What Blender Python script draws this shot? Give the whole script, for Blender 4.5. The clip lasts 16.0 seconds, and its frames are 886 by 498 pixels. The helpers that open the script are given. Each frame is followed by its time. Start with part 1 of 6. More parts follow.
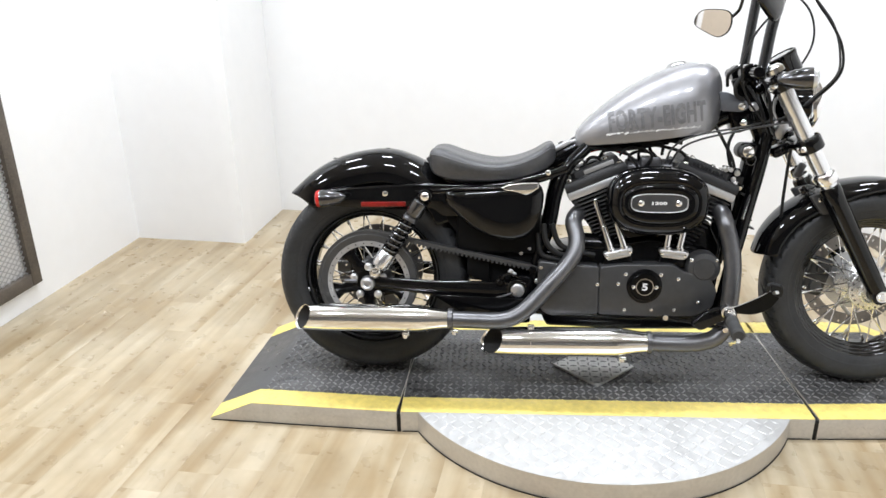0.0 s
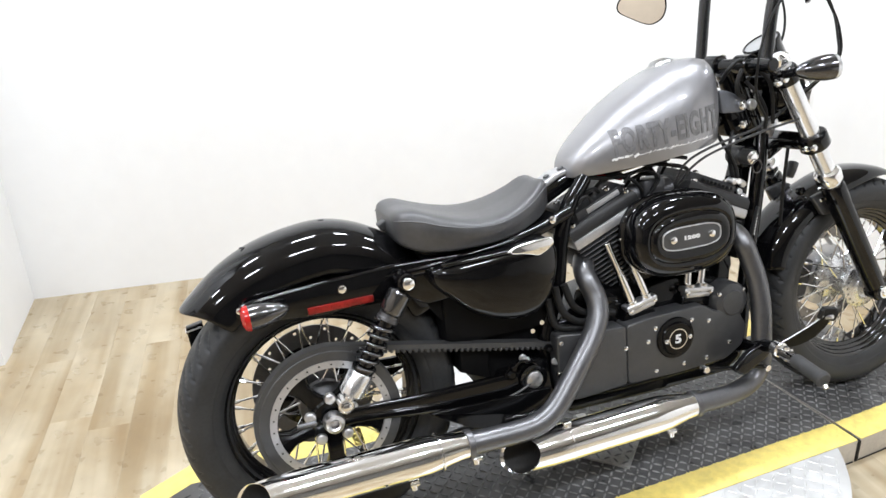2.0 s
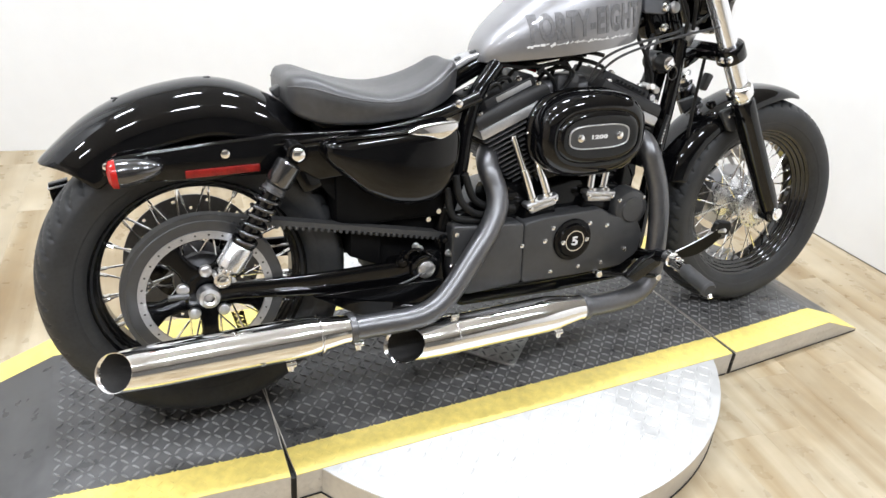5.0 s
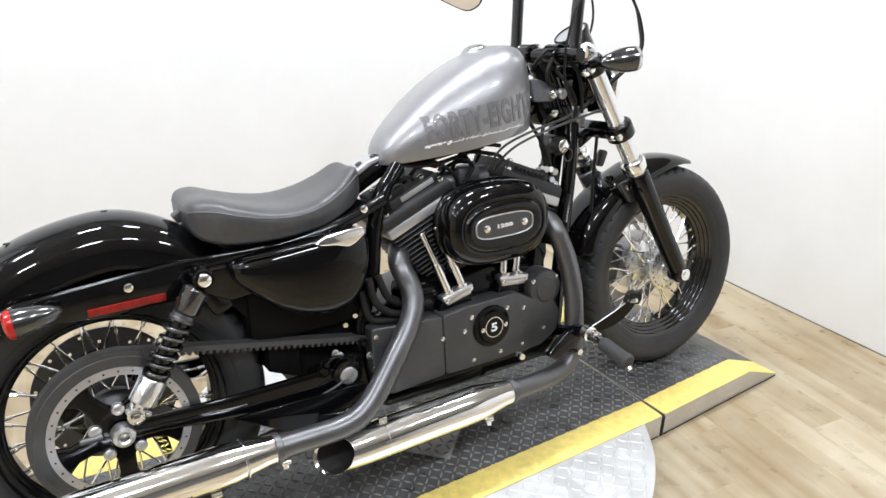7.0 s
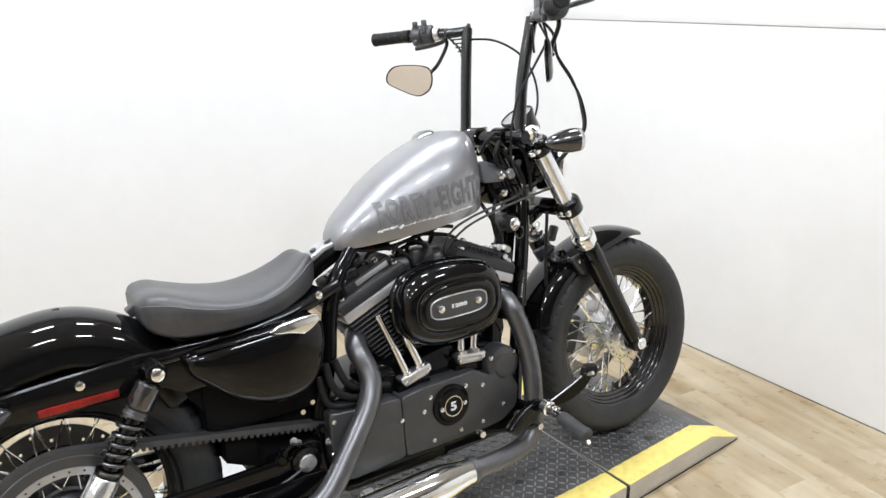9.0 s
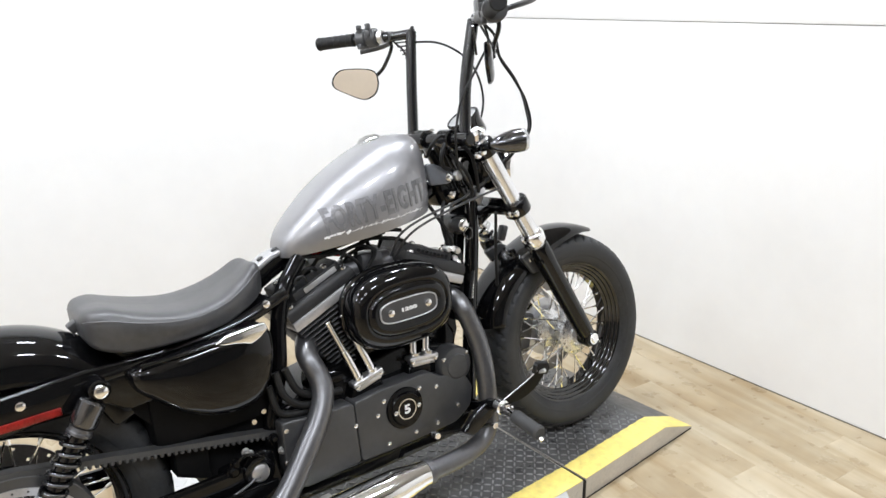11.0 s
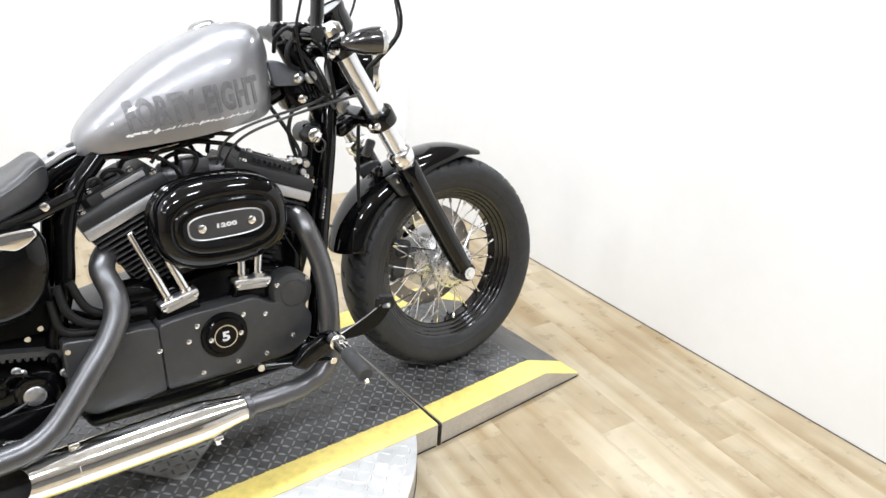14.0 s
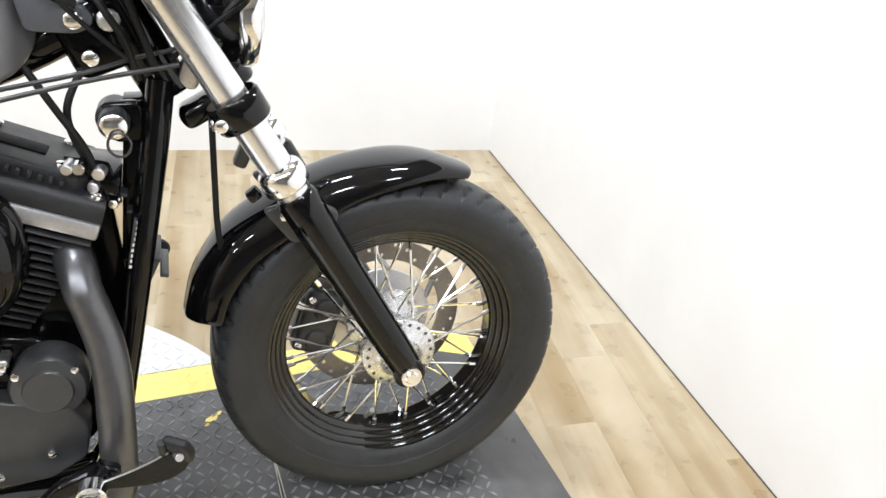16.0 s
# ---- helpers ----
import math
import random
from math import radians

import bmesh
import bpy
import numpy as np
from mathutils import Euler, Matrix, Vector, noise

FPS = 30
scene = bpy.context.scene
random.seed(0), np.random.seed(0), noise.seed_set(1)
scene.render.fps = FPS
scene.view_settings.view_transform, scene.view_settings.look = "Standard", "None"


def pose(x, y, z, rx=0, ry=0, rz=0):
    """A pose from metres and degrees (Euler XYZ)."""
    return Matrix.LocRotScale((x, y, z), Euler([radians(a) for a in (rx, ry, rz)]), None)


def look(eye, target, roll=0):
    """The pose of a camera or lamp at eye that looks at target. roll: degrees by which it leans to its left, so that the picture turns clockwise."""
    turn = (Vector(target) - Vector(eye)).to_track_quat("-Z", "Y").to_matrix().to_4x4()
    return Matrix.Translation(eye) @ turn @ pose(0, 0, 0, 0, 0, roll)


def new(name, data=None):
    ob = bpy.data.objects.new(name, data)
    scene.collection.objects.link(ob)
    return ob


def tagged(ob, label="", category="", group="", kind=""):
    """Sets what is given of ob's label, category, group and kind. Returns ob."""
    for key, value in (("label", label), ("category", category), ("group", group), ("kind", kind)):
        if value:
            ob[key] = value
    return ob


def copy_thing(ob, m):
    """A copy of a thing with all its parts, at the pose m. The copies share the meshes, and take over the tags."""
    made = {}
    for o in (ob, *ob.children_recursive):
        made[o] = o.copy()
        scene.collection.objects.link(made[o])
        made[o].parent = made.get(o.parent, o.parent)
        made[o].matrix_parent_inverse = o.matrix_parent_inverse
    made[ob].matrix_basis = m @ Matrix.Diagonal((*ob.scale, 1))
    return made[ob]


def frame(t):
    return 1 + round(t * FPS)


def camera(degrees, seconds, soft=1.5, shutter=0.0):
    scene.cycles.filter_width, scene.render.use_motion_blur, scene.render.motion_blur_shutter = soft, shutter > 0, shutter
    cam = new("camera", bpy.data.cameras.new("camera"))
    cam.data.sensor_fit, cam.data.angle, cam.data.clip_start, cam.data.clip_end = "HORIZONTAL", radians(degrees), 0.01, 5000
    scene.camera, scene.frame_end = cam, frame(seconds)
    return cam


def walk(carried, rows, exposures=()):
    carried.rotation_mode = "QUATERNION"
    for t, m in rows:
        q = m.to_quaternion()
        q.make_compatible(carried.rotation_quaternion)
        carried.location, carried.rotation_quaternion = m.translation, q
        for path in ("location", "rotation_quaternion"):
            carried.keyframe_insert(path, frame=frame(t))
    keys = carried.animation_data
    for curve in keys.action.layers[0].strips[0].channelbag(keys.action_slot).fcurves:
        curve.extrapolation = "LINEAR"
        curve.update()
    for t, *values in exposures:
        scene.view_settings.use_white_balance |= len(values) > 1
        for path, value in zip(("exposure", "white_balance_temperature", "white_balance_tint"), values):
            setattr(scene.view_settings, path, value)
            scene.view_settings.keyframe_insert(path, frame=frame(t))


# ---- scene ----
cam = camera(61.3, 16.0, soft=1.5)
PATH = [
    (0, (0.454, -2.229, 1.315), (0.26, -0.371, 0.601), -1.2),
    (0.5, (0.231, -2.058, 1.299), (0.196, -0.215, 0.524), -1.2),
    (1, (0.09, -1.806, 1.276), (0.102, 0.056, 0.547), -2.6),
    (1.5, (-0.076, -1.577, 1.287), (0.077, 0.255, 0.499), -1.2),
    (2, (-0.196, -1.46, 1.32), (0.406, 0.286, 0.554), -2.7),
    (2.5, (-0.185, -1.426, 1.289), (0.467, 0.273, 0.458), 0.6),
    (3, (-0.182, -1.418, 1.245), (0.465, 0.237, 0.327), 2.7),
    (3.5, (-0.183, -1.427, 1.225), (0.475, 0.182, 0.237), 4.5),
    (3.7, (-0.178, -1.441, 1.206), (0.478, 0.173, 0.224), 4.7),
    (5.8, (-0.12, -1.423, 1.243), (0.755, 0.102, 0.29), 4.6),
    (6, (-0.113, -1.421, 1.248), (0.779, 0.104, 0.311), 4.0),
    (6.5, (-0.096, -1.426, 1.278), (0.846, 0.109, 0.408), 2.3),
    (7, (-0.091, -1.434, 1.3), (0.865, 0.128, 0.496), 1.3),
    (7.5, (-0.083, -1.445, 1.315), (0.886, 0.125, 0.543), 1.0),
    (8, (-0.074, -1.459, 1.33), (0.916, 0.124, 0.613), 0.0),
    (8.5, (-0.057, -1.477, 1.344), (0.948, 0.114, 0.666), 0.2),
    (8.7, (-0.066, -1.468, 1.344), (0.96, 0.118, 0.688), 0.2),
    (10.8, (-0.034, -1.491, 1.366), (1.08, 0.05, 0.746), -1.2),
    (11, (-0.032, -1.493, 1.359), (1.093, 0.029, 0.712), -1.0),
    (11.5, (-0.03, -1.489, 1.329), (1.132, -0.03, 0.609), 0.1),
    (12, (-0.029, -1.486, 1.306), (1.177, -0.099, 0.517), 1.4),
    (12.5, (-0.009, -1.496, 1.298), (1.229, -0.166, 0.462), 3.3),
    (13, (-0.015, -1.517, 1.29), (1.271, -0.24, 0.445), 4.0),
    (13.5, (0.142, -1.533, 1.296), (1.263, -0.117, 0.436), 0.4),
    (14, (0.38, -1.537, 1.293), (1.463, -0.085, 0.445), 3.5),
    (14.5, (0.573, -1.4, 1.249), (1.672, -0.013, 0.317), 5.8),
    (15, (0.807, -1.289, 1.251), (1.858, 0.053, 0.205), 2.2),
    (15.5, (1.062, -1.173, 1.257), (1.906, 0.341, 0.26), 4.2),
    (16, (1.209, -0.981, 1.211), (1.83, 0.579, 0.124), 6.3),
]
# ---- world and lights ----
EXPOSURE = [(0.0, -0.02), (1.0, 0.03), (2.0, 0.03), (3.5, 0.08), (6.0, 0.04), (7.0, -0.06), (8.7, -0.14), (10.8, -0.08), (12.0, 0.0), (13.0, 0.05), (14.0, 0.12), (15.0, 0.22), (16.0, 0.19)]
walk(cam, [(t, look(eye, target, roll)) for t, eye, target, roll in PATH], EXPOSURE)
world = bpy.data.worlds.new("world")
scene.world = world
world.use_nodes = True
world.node_tree.nodes["Background"].inputs[0].default_value = (0.9, 0.95, 1.0, 1)
world.node_tree.nodes["Background"].inputs[1].default_value = 0.02
CEILING = 2.9
LAMP_POWER = 24.4
LAMPS = [(x, y) for y in (-1.9, 0.3) for x in (-1.1, -0.05, 1.0, 2.05)] + [(-2.5, -2.4), (-2.5, -0.4), (4.2, 0.5)]
for lx, ly in LAMPS:
    lamp = bpy.data.lights.new("ceiling_lamp", "AREA")
    lamp.shape, lamp.size, lamp.size_y, lamp.energy = "RECTANGLE", 0.4, 0.18, LAMP_POWER
    lamp.color = (0.93, 0.98, 1.065)
    lamp_ob = new("ceiling_lamp", lamp)
    lamp_ob.matrix_world = pose(lx, ly, CEILING - 0.085)


# ---- materials ----
def mat(name, col, rough=0.5, metal=0.0, var=0.12, scale=8.0, bump=0.0, bscale=150.0, coat=0.0, rvar=0.1, spec=0.5, piece=0.0):
    """A node material with tone varied at two scales, uneven gloss and fine relief."""
    m = bpy.data.materials.new(name)
    m.use_nodes = True
    nt = m.node_tree
    b = nt.nodes["Principled BSDF"]
    tc = nt.nodes.new("ShaderNodeTexCoord")
    n1, n2 = nt.nodes.new("ShaderNodeTexNoise"), nt.nodes.new("ShaderNodeTexNoise")
    n1.inputs["Scale"].default_value, n1.inputs["Detail"].default_value = scale, 4
    n2.inputs["Scale"].default_value, n2.inputs["Detail"].default_value = scale * 9, 3
    for n in (n1, n2):
        nt.links.new(tc.outputs["Object"], n.inputs["Vector"])
    add = nt.nodes.new("ShaderNodeMath")
    add.operation = "ADD"
    nt.links.new(n1.outputs[0], add.inputs[0])
    nt.links.new(n2.outputs[0], add.inputs[1])
    last = add.outputs[0]
    top = 2.0
    if piece:
        info = nt.nodes.new("ShaderNodeObjectInfo")
        mul = nt.nodes.new("ShaderNodeMath")
        mul.operation = "MULTIPLY_ADD"
        mul.inputs[1].default_value = piece
        nt.links.new(info.outputs["Random"], mul.inputs[0])
        nt.links.new(last, mul.inputs[2])
        last, top = mul.outputs[0], 2.0 + piece
    rng = nt.nodes.new("ShaderNodeMapRange")
    rng.inputs["From Min"].default_value, rng.inputs["From Max"].default_value = 0.3 * top, 0.7 * top
    rng.inputs["To Min"].default_value, rng.inputs["To Max"].default_value = 1 - var, 1 + var
    nt.links.new(last, rng.inputs["Value"])
    mix = nt.nodes.new("ShaderNodeVectorMath")
    mix.operation = "SCALE"
    mix.inputs[0].default_value = col
    nt.links.new(rng.outputs[0], mix.inputs["Scale"])
    nt.links.new(mix.outputs[0], b.inputs["Base Color"])
    rr = nt.nodes.new("ShaderNodeMapRange")
    rr.inputs["From Min"].default_value, rr.inputs["From Max"].default_value = 0.3, 0.7
    rr.inputs["To Min"].default_value, rr.inputs["To Max"].default_value = rough * (1 - rvar), min(1, rough * (1 + rvar))
    nt.links.new(n2.outputs[0], rr.inputs["Value"])
    nt.links.new(rr.outputs[0], b.inputs["Roughness"])
    b.inputs["Metallic"].default_value = metal
    b.inputs["Specular IOR Level"].default_value = spec
    b.inputs["Coat Weight"].default_value = coat
    b.inputs["Coat Roughness"].default_value = 0.04
    if bump:
        n3, bp = nt.nodes.new("ShaderNodeTexNoise"), nt.nodes.new("ShaderNodeBump")
        n3.inputs["Scale"].default_value, n3.inputs["Detail"].default_value = bscale, 3
        nt.links.new(tc.outputs["Object"], n3.inputs["Vector"])
        bp.inputs["Strength"].default_value, bp.inputs["Distance"].default_value = bump, 0.001
        nt.links.new(n3.outputs[0], bp.inputs["Height"])
        nt.links.new(bp.outputs[0], b.inputs["Normal"])
    return m


WHITE_WALL = mat("white_wall_paint", (0.84, 0.84, 0.835), 0.6, var=0.02, scale=1.5, bump=0.15, bscale=300)
BEIGE_WALL = mat("beige_wall_paint", (0.62, 0.54, 0.44), 0.7, var=0.05, scale=2)
GREY_WALL = mat("grey_wall_paint", (0.22, 0.215, 0.21), 0.7, var=0.1, scale=1)
CEIL = mat("white_ceiling_paint", (0.82, 0.835, 0.85), 0.8, var=0.05, scale=2)
GLOSS = mat("gloss_black_paint", (0.0026, 0.0026, 0.003), 0.055, var=0.3, rvar=0.3, scale=12, spec=0.42)
RIM = mat("gloss_black_rim_coat", (0.003, 0.003, 0.0034), 0.02, var=0.3, rvar=0.3, scale=12, spec=0.8)
CHASSIS = mat("black_chassis_paint", (0.003, 0.003, 0.0034), 0.1, var=0.3, rvar=0.35, scale=14, spec=0.22)
DULL = mat("dull_black_plastic", (0.0055, 0.0055, 0.0058), 0.55, var=0.3, scale=14, spec=0.08, bump=0.05, bscale=600)
SATIN = mat("satin_black_coating", (0.037, 0.0375, 0.039), 0.4, var=0.25, bump=0.06, bscale=900, spec=0.75)
WRINKLE = mat("wrinkle_black_coating", (0.017, 0.017, 0.018), 0.46, var=0.25, bump=0.35, bscale=700, spec=0.45)
PIPE = mat("matt_graphite_pipe_coating", (0.155, 0.156, 0.162), 0.35, metal=0.82, var=0.12, scale=10, bump=0.05, bscale=600)
CHROME = mat("chrome", (0.94, 0.94, 0.945), 0.1, metal=1.0, var=0.03, rvar=0.5, scale=20)
HARDCHROME = mat("hard_chrome", (0.86, 0.87, 0.89), 0.2, metal=0.9, var=0.05, rvar=0.3, scale=20)
ALLOY = mat("brushed_alloy", (0.7, 0.7, 0.71), 0.38, metal=1.0, var=0.1, scale=25, rvar=0.3)
GREYCAST = mat("grey_cast_metal", (0.5, 0.5, 0.51), 0.38, metal=0.7, var=0.15, scale=25, bump=0.1, bscale=500)
DARKMETAL = mat("dark_zinc", (0.14, 0.14, 0.145), 0.4, metal=0.8, var=0.2, scale=30)
TANK = mat("silver_grey_metallic_paint", (0.305, 0.304, 0.316), 0.4, metal=0.7, var=0.05, scale=6, coat=0.9, bump=0.03, bscale=2500)
LETTER = mat("dark_grey_lettering", (0.165, 0.164, 0.171), 0.5, metal=0.3, var=0.4, scale=26, coat=0.35)
SILVERSCRIPT = mat("pale_silver_script", (0.85, 0.85, 0.86), 0.4, metal=0.1, var=0.08, coat=0.8)
VINYL = mat("black_vinyl", (0.05, 0.05, 0.052), 0.37, var=0.3, scale=9, spec=0.7, bump=0.2, bscale=1100)
RUBBER = mat("black_rubber", (0.009, 0.009, 0.009), 0.55, spec=0.3, var=0.25, scale=18, bump=0.15, bscale=900)
RED = mat("red_plastic", (0.42, 0.012, 0.01), 0.2, var=0.15, scale=40)
AMBER = mat("yellow_tag", (0.7, 0.5, 0.03), 0.5, var=0.15, scale=40)
WHITEPRINT = mat("white_print", (0.75, 0.75, 0.75), 0.4, var=0.05)
# soot of the muffler bores, and the painted dark of the pulley ring's holes
DARKVOID = mat("soot_and_hole_shade", (0.012, 0.011, 0.01), 0.8, var=0.3, scale=30)
MIRROR = mat("mirror_glass", (0.86, 0.84, 0.82), 0.02, metal=1.0, var=0.01, rvar=0.1)
LENS = mat("clear_lens", (0.75, 0.77, 0.78), 0.08, metal=0.6, var=0.1, scale=60)
STEEL_SIDE = mat("bare_aluminium_edge", (0.6, 0.57, 0.52), 0.45, metal=0.5, var=0.15, scale=10, rvar=0.3)
PLATE = mat("bright_tread_plate", (0.67, 0.67, 0.66), 0.46, metal=0.5, var=0.08, scale=6, rvar=0.3)
DECK = mat("black_deck_paint", (0.075, 0.0745, 0.0745), 0.38, var=0.5, scale=2.6, bump=0.2, bscale=400, rvar=0.35)
# lighter than the deck: wear, plus the glint on raised bars put into colour
LUG = mat("worn_and_glint_lugs", (0.19, 0.189, 0.188), 0.33, var=0.8, scale=2.6, rvar=0.35)
YELLOW = mat("yellow_deck_paint", (0.82, 0.662, 0.19), 0.42, var=0.22, scale=5, bump=0.1, bscale=300, rvar=0.2)
RUSTY = mat("weathered_dark_wood", (0.09, 0.075, 0.06), 0.6, var=0.5, scale=14, bump=0.3, bscale=200)
WIRE = mat("pale_wire", (0.5, 0.5, 0.5), 0.4, metal=0.6, var=0.1)


def plank_material():
    m = mat("pale_oak_vinyl", (0.43, 0.362, 0.255), 0.31, var=0.14, scale=1.6, piece=0.1, rvar=0.2, spec=0.4)
    nt = m.node_tree
    b = nt.nodes["Principled BSDF"]
    tc = nt.nodes.new("ShaderNodeTexCoord")
    info = nt.nodes.new("ShaderNodeObjectInfo")
    off = nt.nodes.new("ShaderNodeVectorMath")
    off.operation = "SCALE"
    off.inputs[0].default_value = (3.0, 17.0, 0)
    nt.links.new(info.outputs["Random"], off.inputs["Scale"])
    mp = nt.nodes.new("ShaderNodeMapping")
    mp.inputs["Scale"].default_value = (10, 0.75, 1)
    nt.links.new(tc.outputs["Object"], mp.inputs["Vector"])
    nt.links.new(off.outputs[0], mp.inputs["Location"])
    grain = nt.nodes.new("ShaderNodeTexNoise")
    grain.inputs["Scale"].default_value, grain.inputs["Detail"].default_value = 1.0, 3.5
    grain.inputs["Distortion"].default_value = 0.6
    nt.links.new(mp.outputs[0], grain.inputs["Vector"])
    ramp = nt.nodes.new("ShaderNodeValToRGB")
    ramp.color_ramp.elements[0].position, ramp.color_ramp.elements[0].color = 0.31, (0.73, 0.65, 0.53, 1)
    ramp.color_ramp.elements[1].position, ramp.color_ramp.elements[1].color = 0.62, (1.13, 1.15, 1.17, 1)
    nt.links.new(grain.outputs[0], ramp.inputs[0])
    old = b.inputs["Base Color"].links[0].from_socket
    mul = nt.nodes.new("ShaderNodeVectorMath")
    mul.operation = "MULTIPLY"
    nt.links.new(old, mul.inputs[0])
    nt.links.new(ramp.outputs[0], mul.inputs[1])
    # broad random tone that runs on from plank to plank
    geo = nt.nodes.new("ShaderNodeNewGeometry")
    wide = nt.nodes.new("ShaderNodeTexNoise")
    wide.inputs["Scale"].default_value, wide.inputs["Detail"].default_value = 2.3, 3
    nt.links.new(geo.outputs["Position"], wide.inputs["Vector"])
    tone = nt.nodes.new("ShaderNodeValToRGB")
    tone.color_ramp.elements[0].position, tone.color_ramp.elements[0].color = 0.36, (0.86, 0.8, 0.71, 1)
    tone.color_ramp.elements[1].position, tone.color_ramp.elements[1].color = 0.6, (1.06, 1.07, 1.08, 1)
    nt.links.new(wide.outputs[0], tone.inputs[0])
    stain = nt.nodes.new("ShaderNodeVectorMath")
    stain.operation = "MULTIPLY"
    nt.links.new(mul.outputs[0], stain.inputs[0])
    nt.links.new(tone.outputs[0], stain.inputs[1])
    nt.links.new(stain.outputs[0], b.inputs["Base Color"])
    bp = nt.nodes.new("ShaderNodeBump")
    bp.inputs["Strength"].default_value, bp.inputs["Distance"].default_value = 0.15, 0.001
    nt.links.new(grain.outputs[0], bp.inputs["Height"])
    nt.links.new(bp.outputs[0], b.inputs["Normal"])
    return m


PLANK = plank_material()
TYRE = mat("tyre_rubber", (0.0265, 0.0275, 0.0292), 0.5, spec=0.42, var=0.4, scale=16, rvar=0.2, bump=0.1, bscale=700)


# ---- mesh helpers ----
def part(name, bm, material, parent, label="", smooth=True, angle=38, subsurf=0, solid=0.0):
    """Links a bmesh as one mesh object under a thing or a part."""
    me = bpy.data.meshes.new(name)
    bmesh.ops.recalc_face_normals(bm, faces=bm.faces)
    bm.to_mesh(me)
    bm.free()
    me.materials.append(material)
    if smooth:
        me.shade_smooth()
        if not subsurf:
            me.set_sharp_from_angle(angle=radians(angle))
    ob = new(name, me)
    ob.parent = parent
    if solid:
        md = ob.modifiers.new("thickness", "SOLIDIFY")
        md.thickness, md.offset = solid, -1
    if subsurf:
        md = ob.modifiers.new("round", "SUBSURF")
        md.levels = md.render_levels = subsurf
    if label:
        tagged(ob, label)
    return ob


def thing(name, label, category, group="", kind="", m=None):
    ob = new(name)
    ob.empty_display_size = 0.05
    if m is not None:
        ob.matrix_world = m
    return tagged(ob, label, category, group, kind)


def piece(name, mesh_data, parent, m):
    ob = new(name, mesh_data)
    ob.parent = parent
    ob.matrix_local = m
    return ob


def shared(name, bm, material):
    me = bpy.data.meshes.new(name)
    bmesh.ops.recalc_face_normals(bm, faces=bm.faces)
    bm.to_mesh(me)
    bm.free()
    me.materials.append(material)
    me.shade_smooth()
    me.set_sharp_from_angle(angle=radians(38))
    return me


def align(p, d):
    return Matrix.Translation(p) @ Vector(d).to_track_quat("Z", "Y").to_matrix().to_4x4()


def join(*bms):
    """All the given bmeshes in the first one."""
    first = bms[0]
    for other in bms[1:]:
        me = bpy.data.meshes.new("tmp")
        other.to_mesh(me)
        first.from_mesh(me)
        bpy.data.meshes.remove(me)
        other.free()
    return first


def loft(rings, closed=True, caps=True):
    bm = bmesh.new()
    vs = [[bm.verts.new(p) for p in ring] for ring in rings]
    n = len(vs[0])
    for a, b in zip(vs, vs[1:]):
        for i in range(n if closed else n - 1):
            bm.faces.new((a[i], a[(i + 1) % n], b[(i + 1) % n], b[i]))
    if caps and closed:
        bm.faces.new(vs[0][::-1])
        bm.faces.new(vs[-1])
    return bm


def lathe(profile, m=None, seg=32, closed=False):
    """Revolves (radius, height) pairs round z, then moves the result by m."""
    bm = bmesh.new()
    rows = []
    for r, h in profile:
        if r < 1e-6:
            rows.append([bm.verts.new((0, 0, h))])
        else:
            rows.append([bm.verts.new((r * math.cos(2 * math.pi * i / seg), r * math.sin(2 * math.pi * i / seg), h)) for i in range(seg)])
    pairs = list(zip(rows, rows[1:]))
    if closed:
        pairs.append((rows[-1], rows[0]))
    for a, b in pairs:
        for i in range(seg):
            j = (i + 1) % seg
            if len(a) == 1 and len(b) == 1:
                continue
            if len(a) == 1:
                bm.faces.new((a[0], b[i], b[j]))
            elif len(b) == 1:
                bm.faces.new((a[i], a[j], b[0]))
            else:
                bm.faces.new((a[i], a[j], b[j], b[i]))
    if m is not None:
        bm.transform(m)
    return bm


AXLE = Matrix.Rotation(radians(-90), 4, "X")  # turns z into y


def cyl(p0, p1, r0, r1=None, seg=20, bevel=0.15):
    """A cylinder or cone from p0 to p1 with eased rims."""
    r1 = r0 if r1 is None else r1
    p0, p1 = Vector(p0), Vector(p1)
    h = (p1 - p0).length
    e = min(r0, r1, h / 2) * bevel
    prof = [(0, 0), (r0 - e, 0), (r0, e), (r1, h - e), (r1 - e, h), (0, h)]
    return lathe(prof, align(p0, p1 - p0), seg)


def curve_points(pts, n=8):
    """A smooth line through the points."""
    P = [Vector(p) for p in pts]
    P = [2 * P[0] - P[1]] + P + [2 * P[-1] - P[-2]]
    out = []
    for i in range(1, len(P) - 2):
        a, b, c, d = P[i - 1:i + 3]
        for k in range(n):
            t = k / n
            out.append(0.5 * ((2 * b) + (c - a) * t + (2 * a - 5 * b + 4 * c - d) * t * t + (3 * b - a - 3 * c + d) * t ** 3))
    out.append(P[-2])
    return out


def tube(pts, r, seg=12, n=8, smooth=True, r_end=None):
    line = curve_points(pts, n) if smooth and len(pts) > 2 else [Vector(p) for p in pts]
    rings = []
    up = None
    for i, p in enumerate(line):
        d = (line[min(i + 1, len(line) - 1)] - line[max(i - 1, 0)]).normalized()
        if up is None:
            up = d.orthogonal().normalized()
        up = (up - d * up.dot(d)).normalized()
        side = d.cross(up)
        rr = r if r_end is None else r + (r_end - r) * i / (len(line) - 1)
        rings.append([p + rr * (math.cos(2 * math.pi * k / seg) * up + math.sin(2 * math.pi * k / seg) * side) for k in range(seg)])
    return loft(rings)


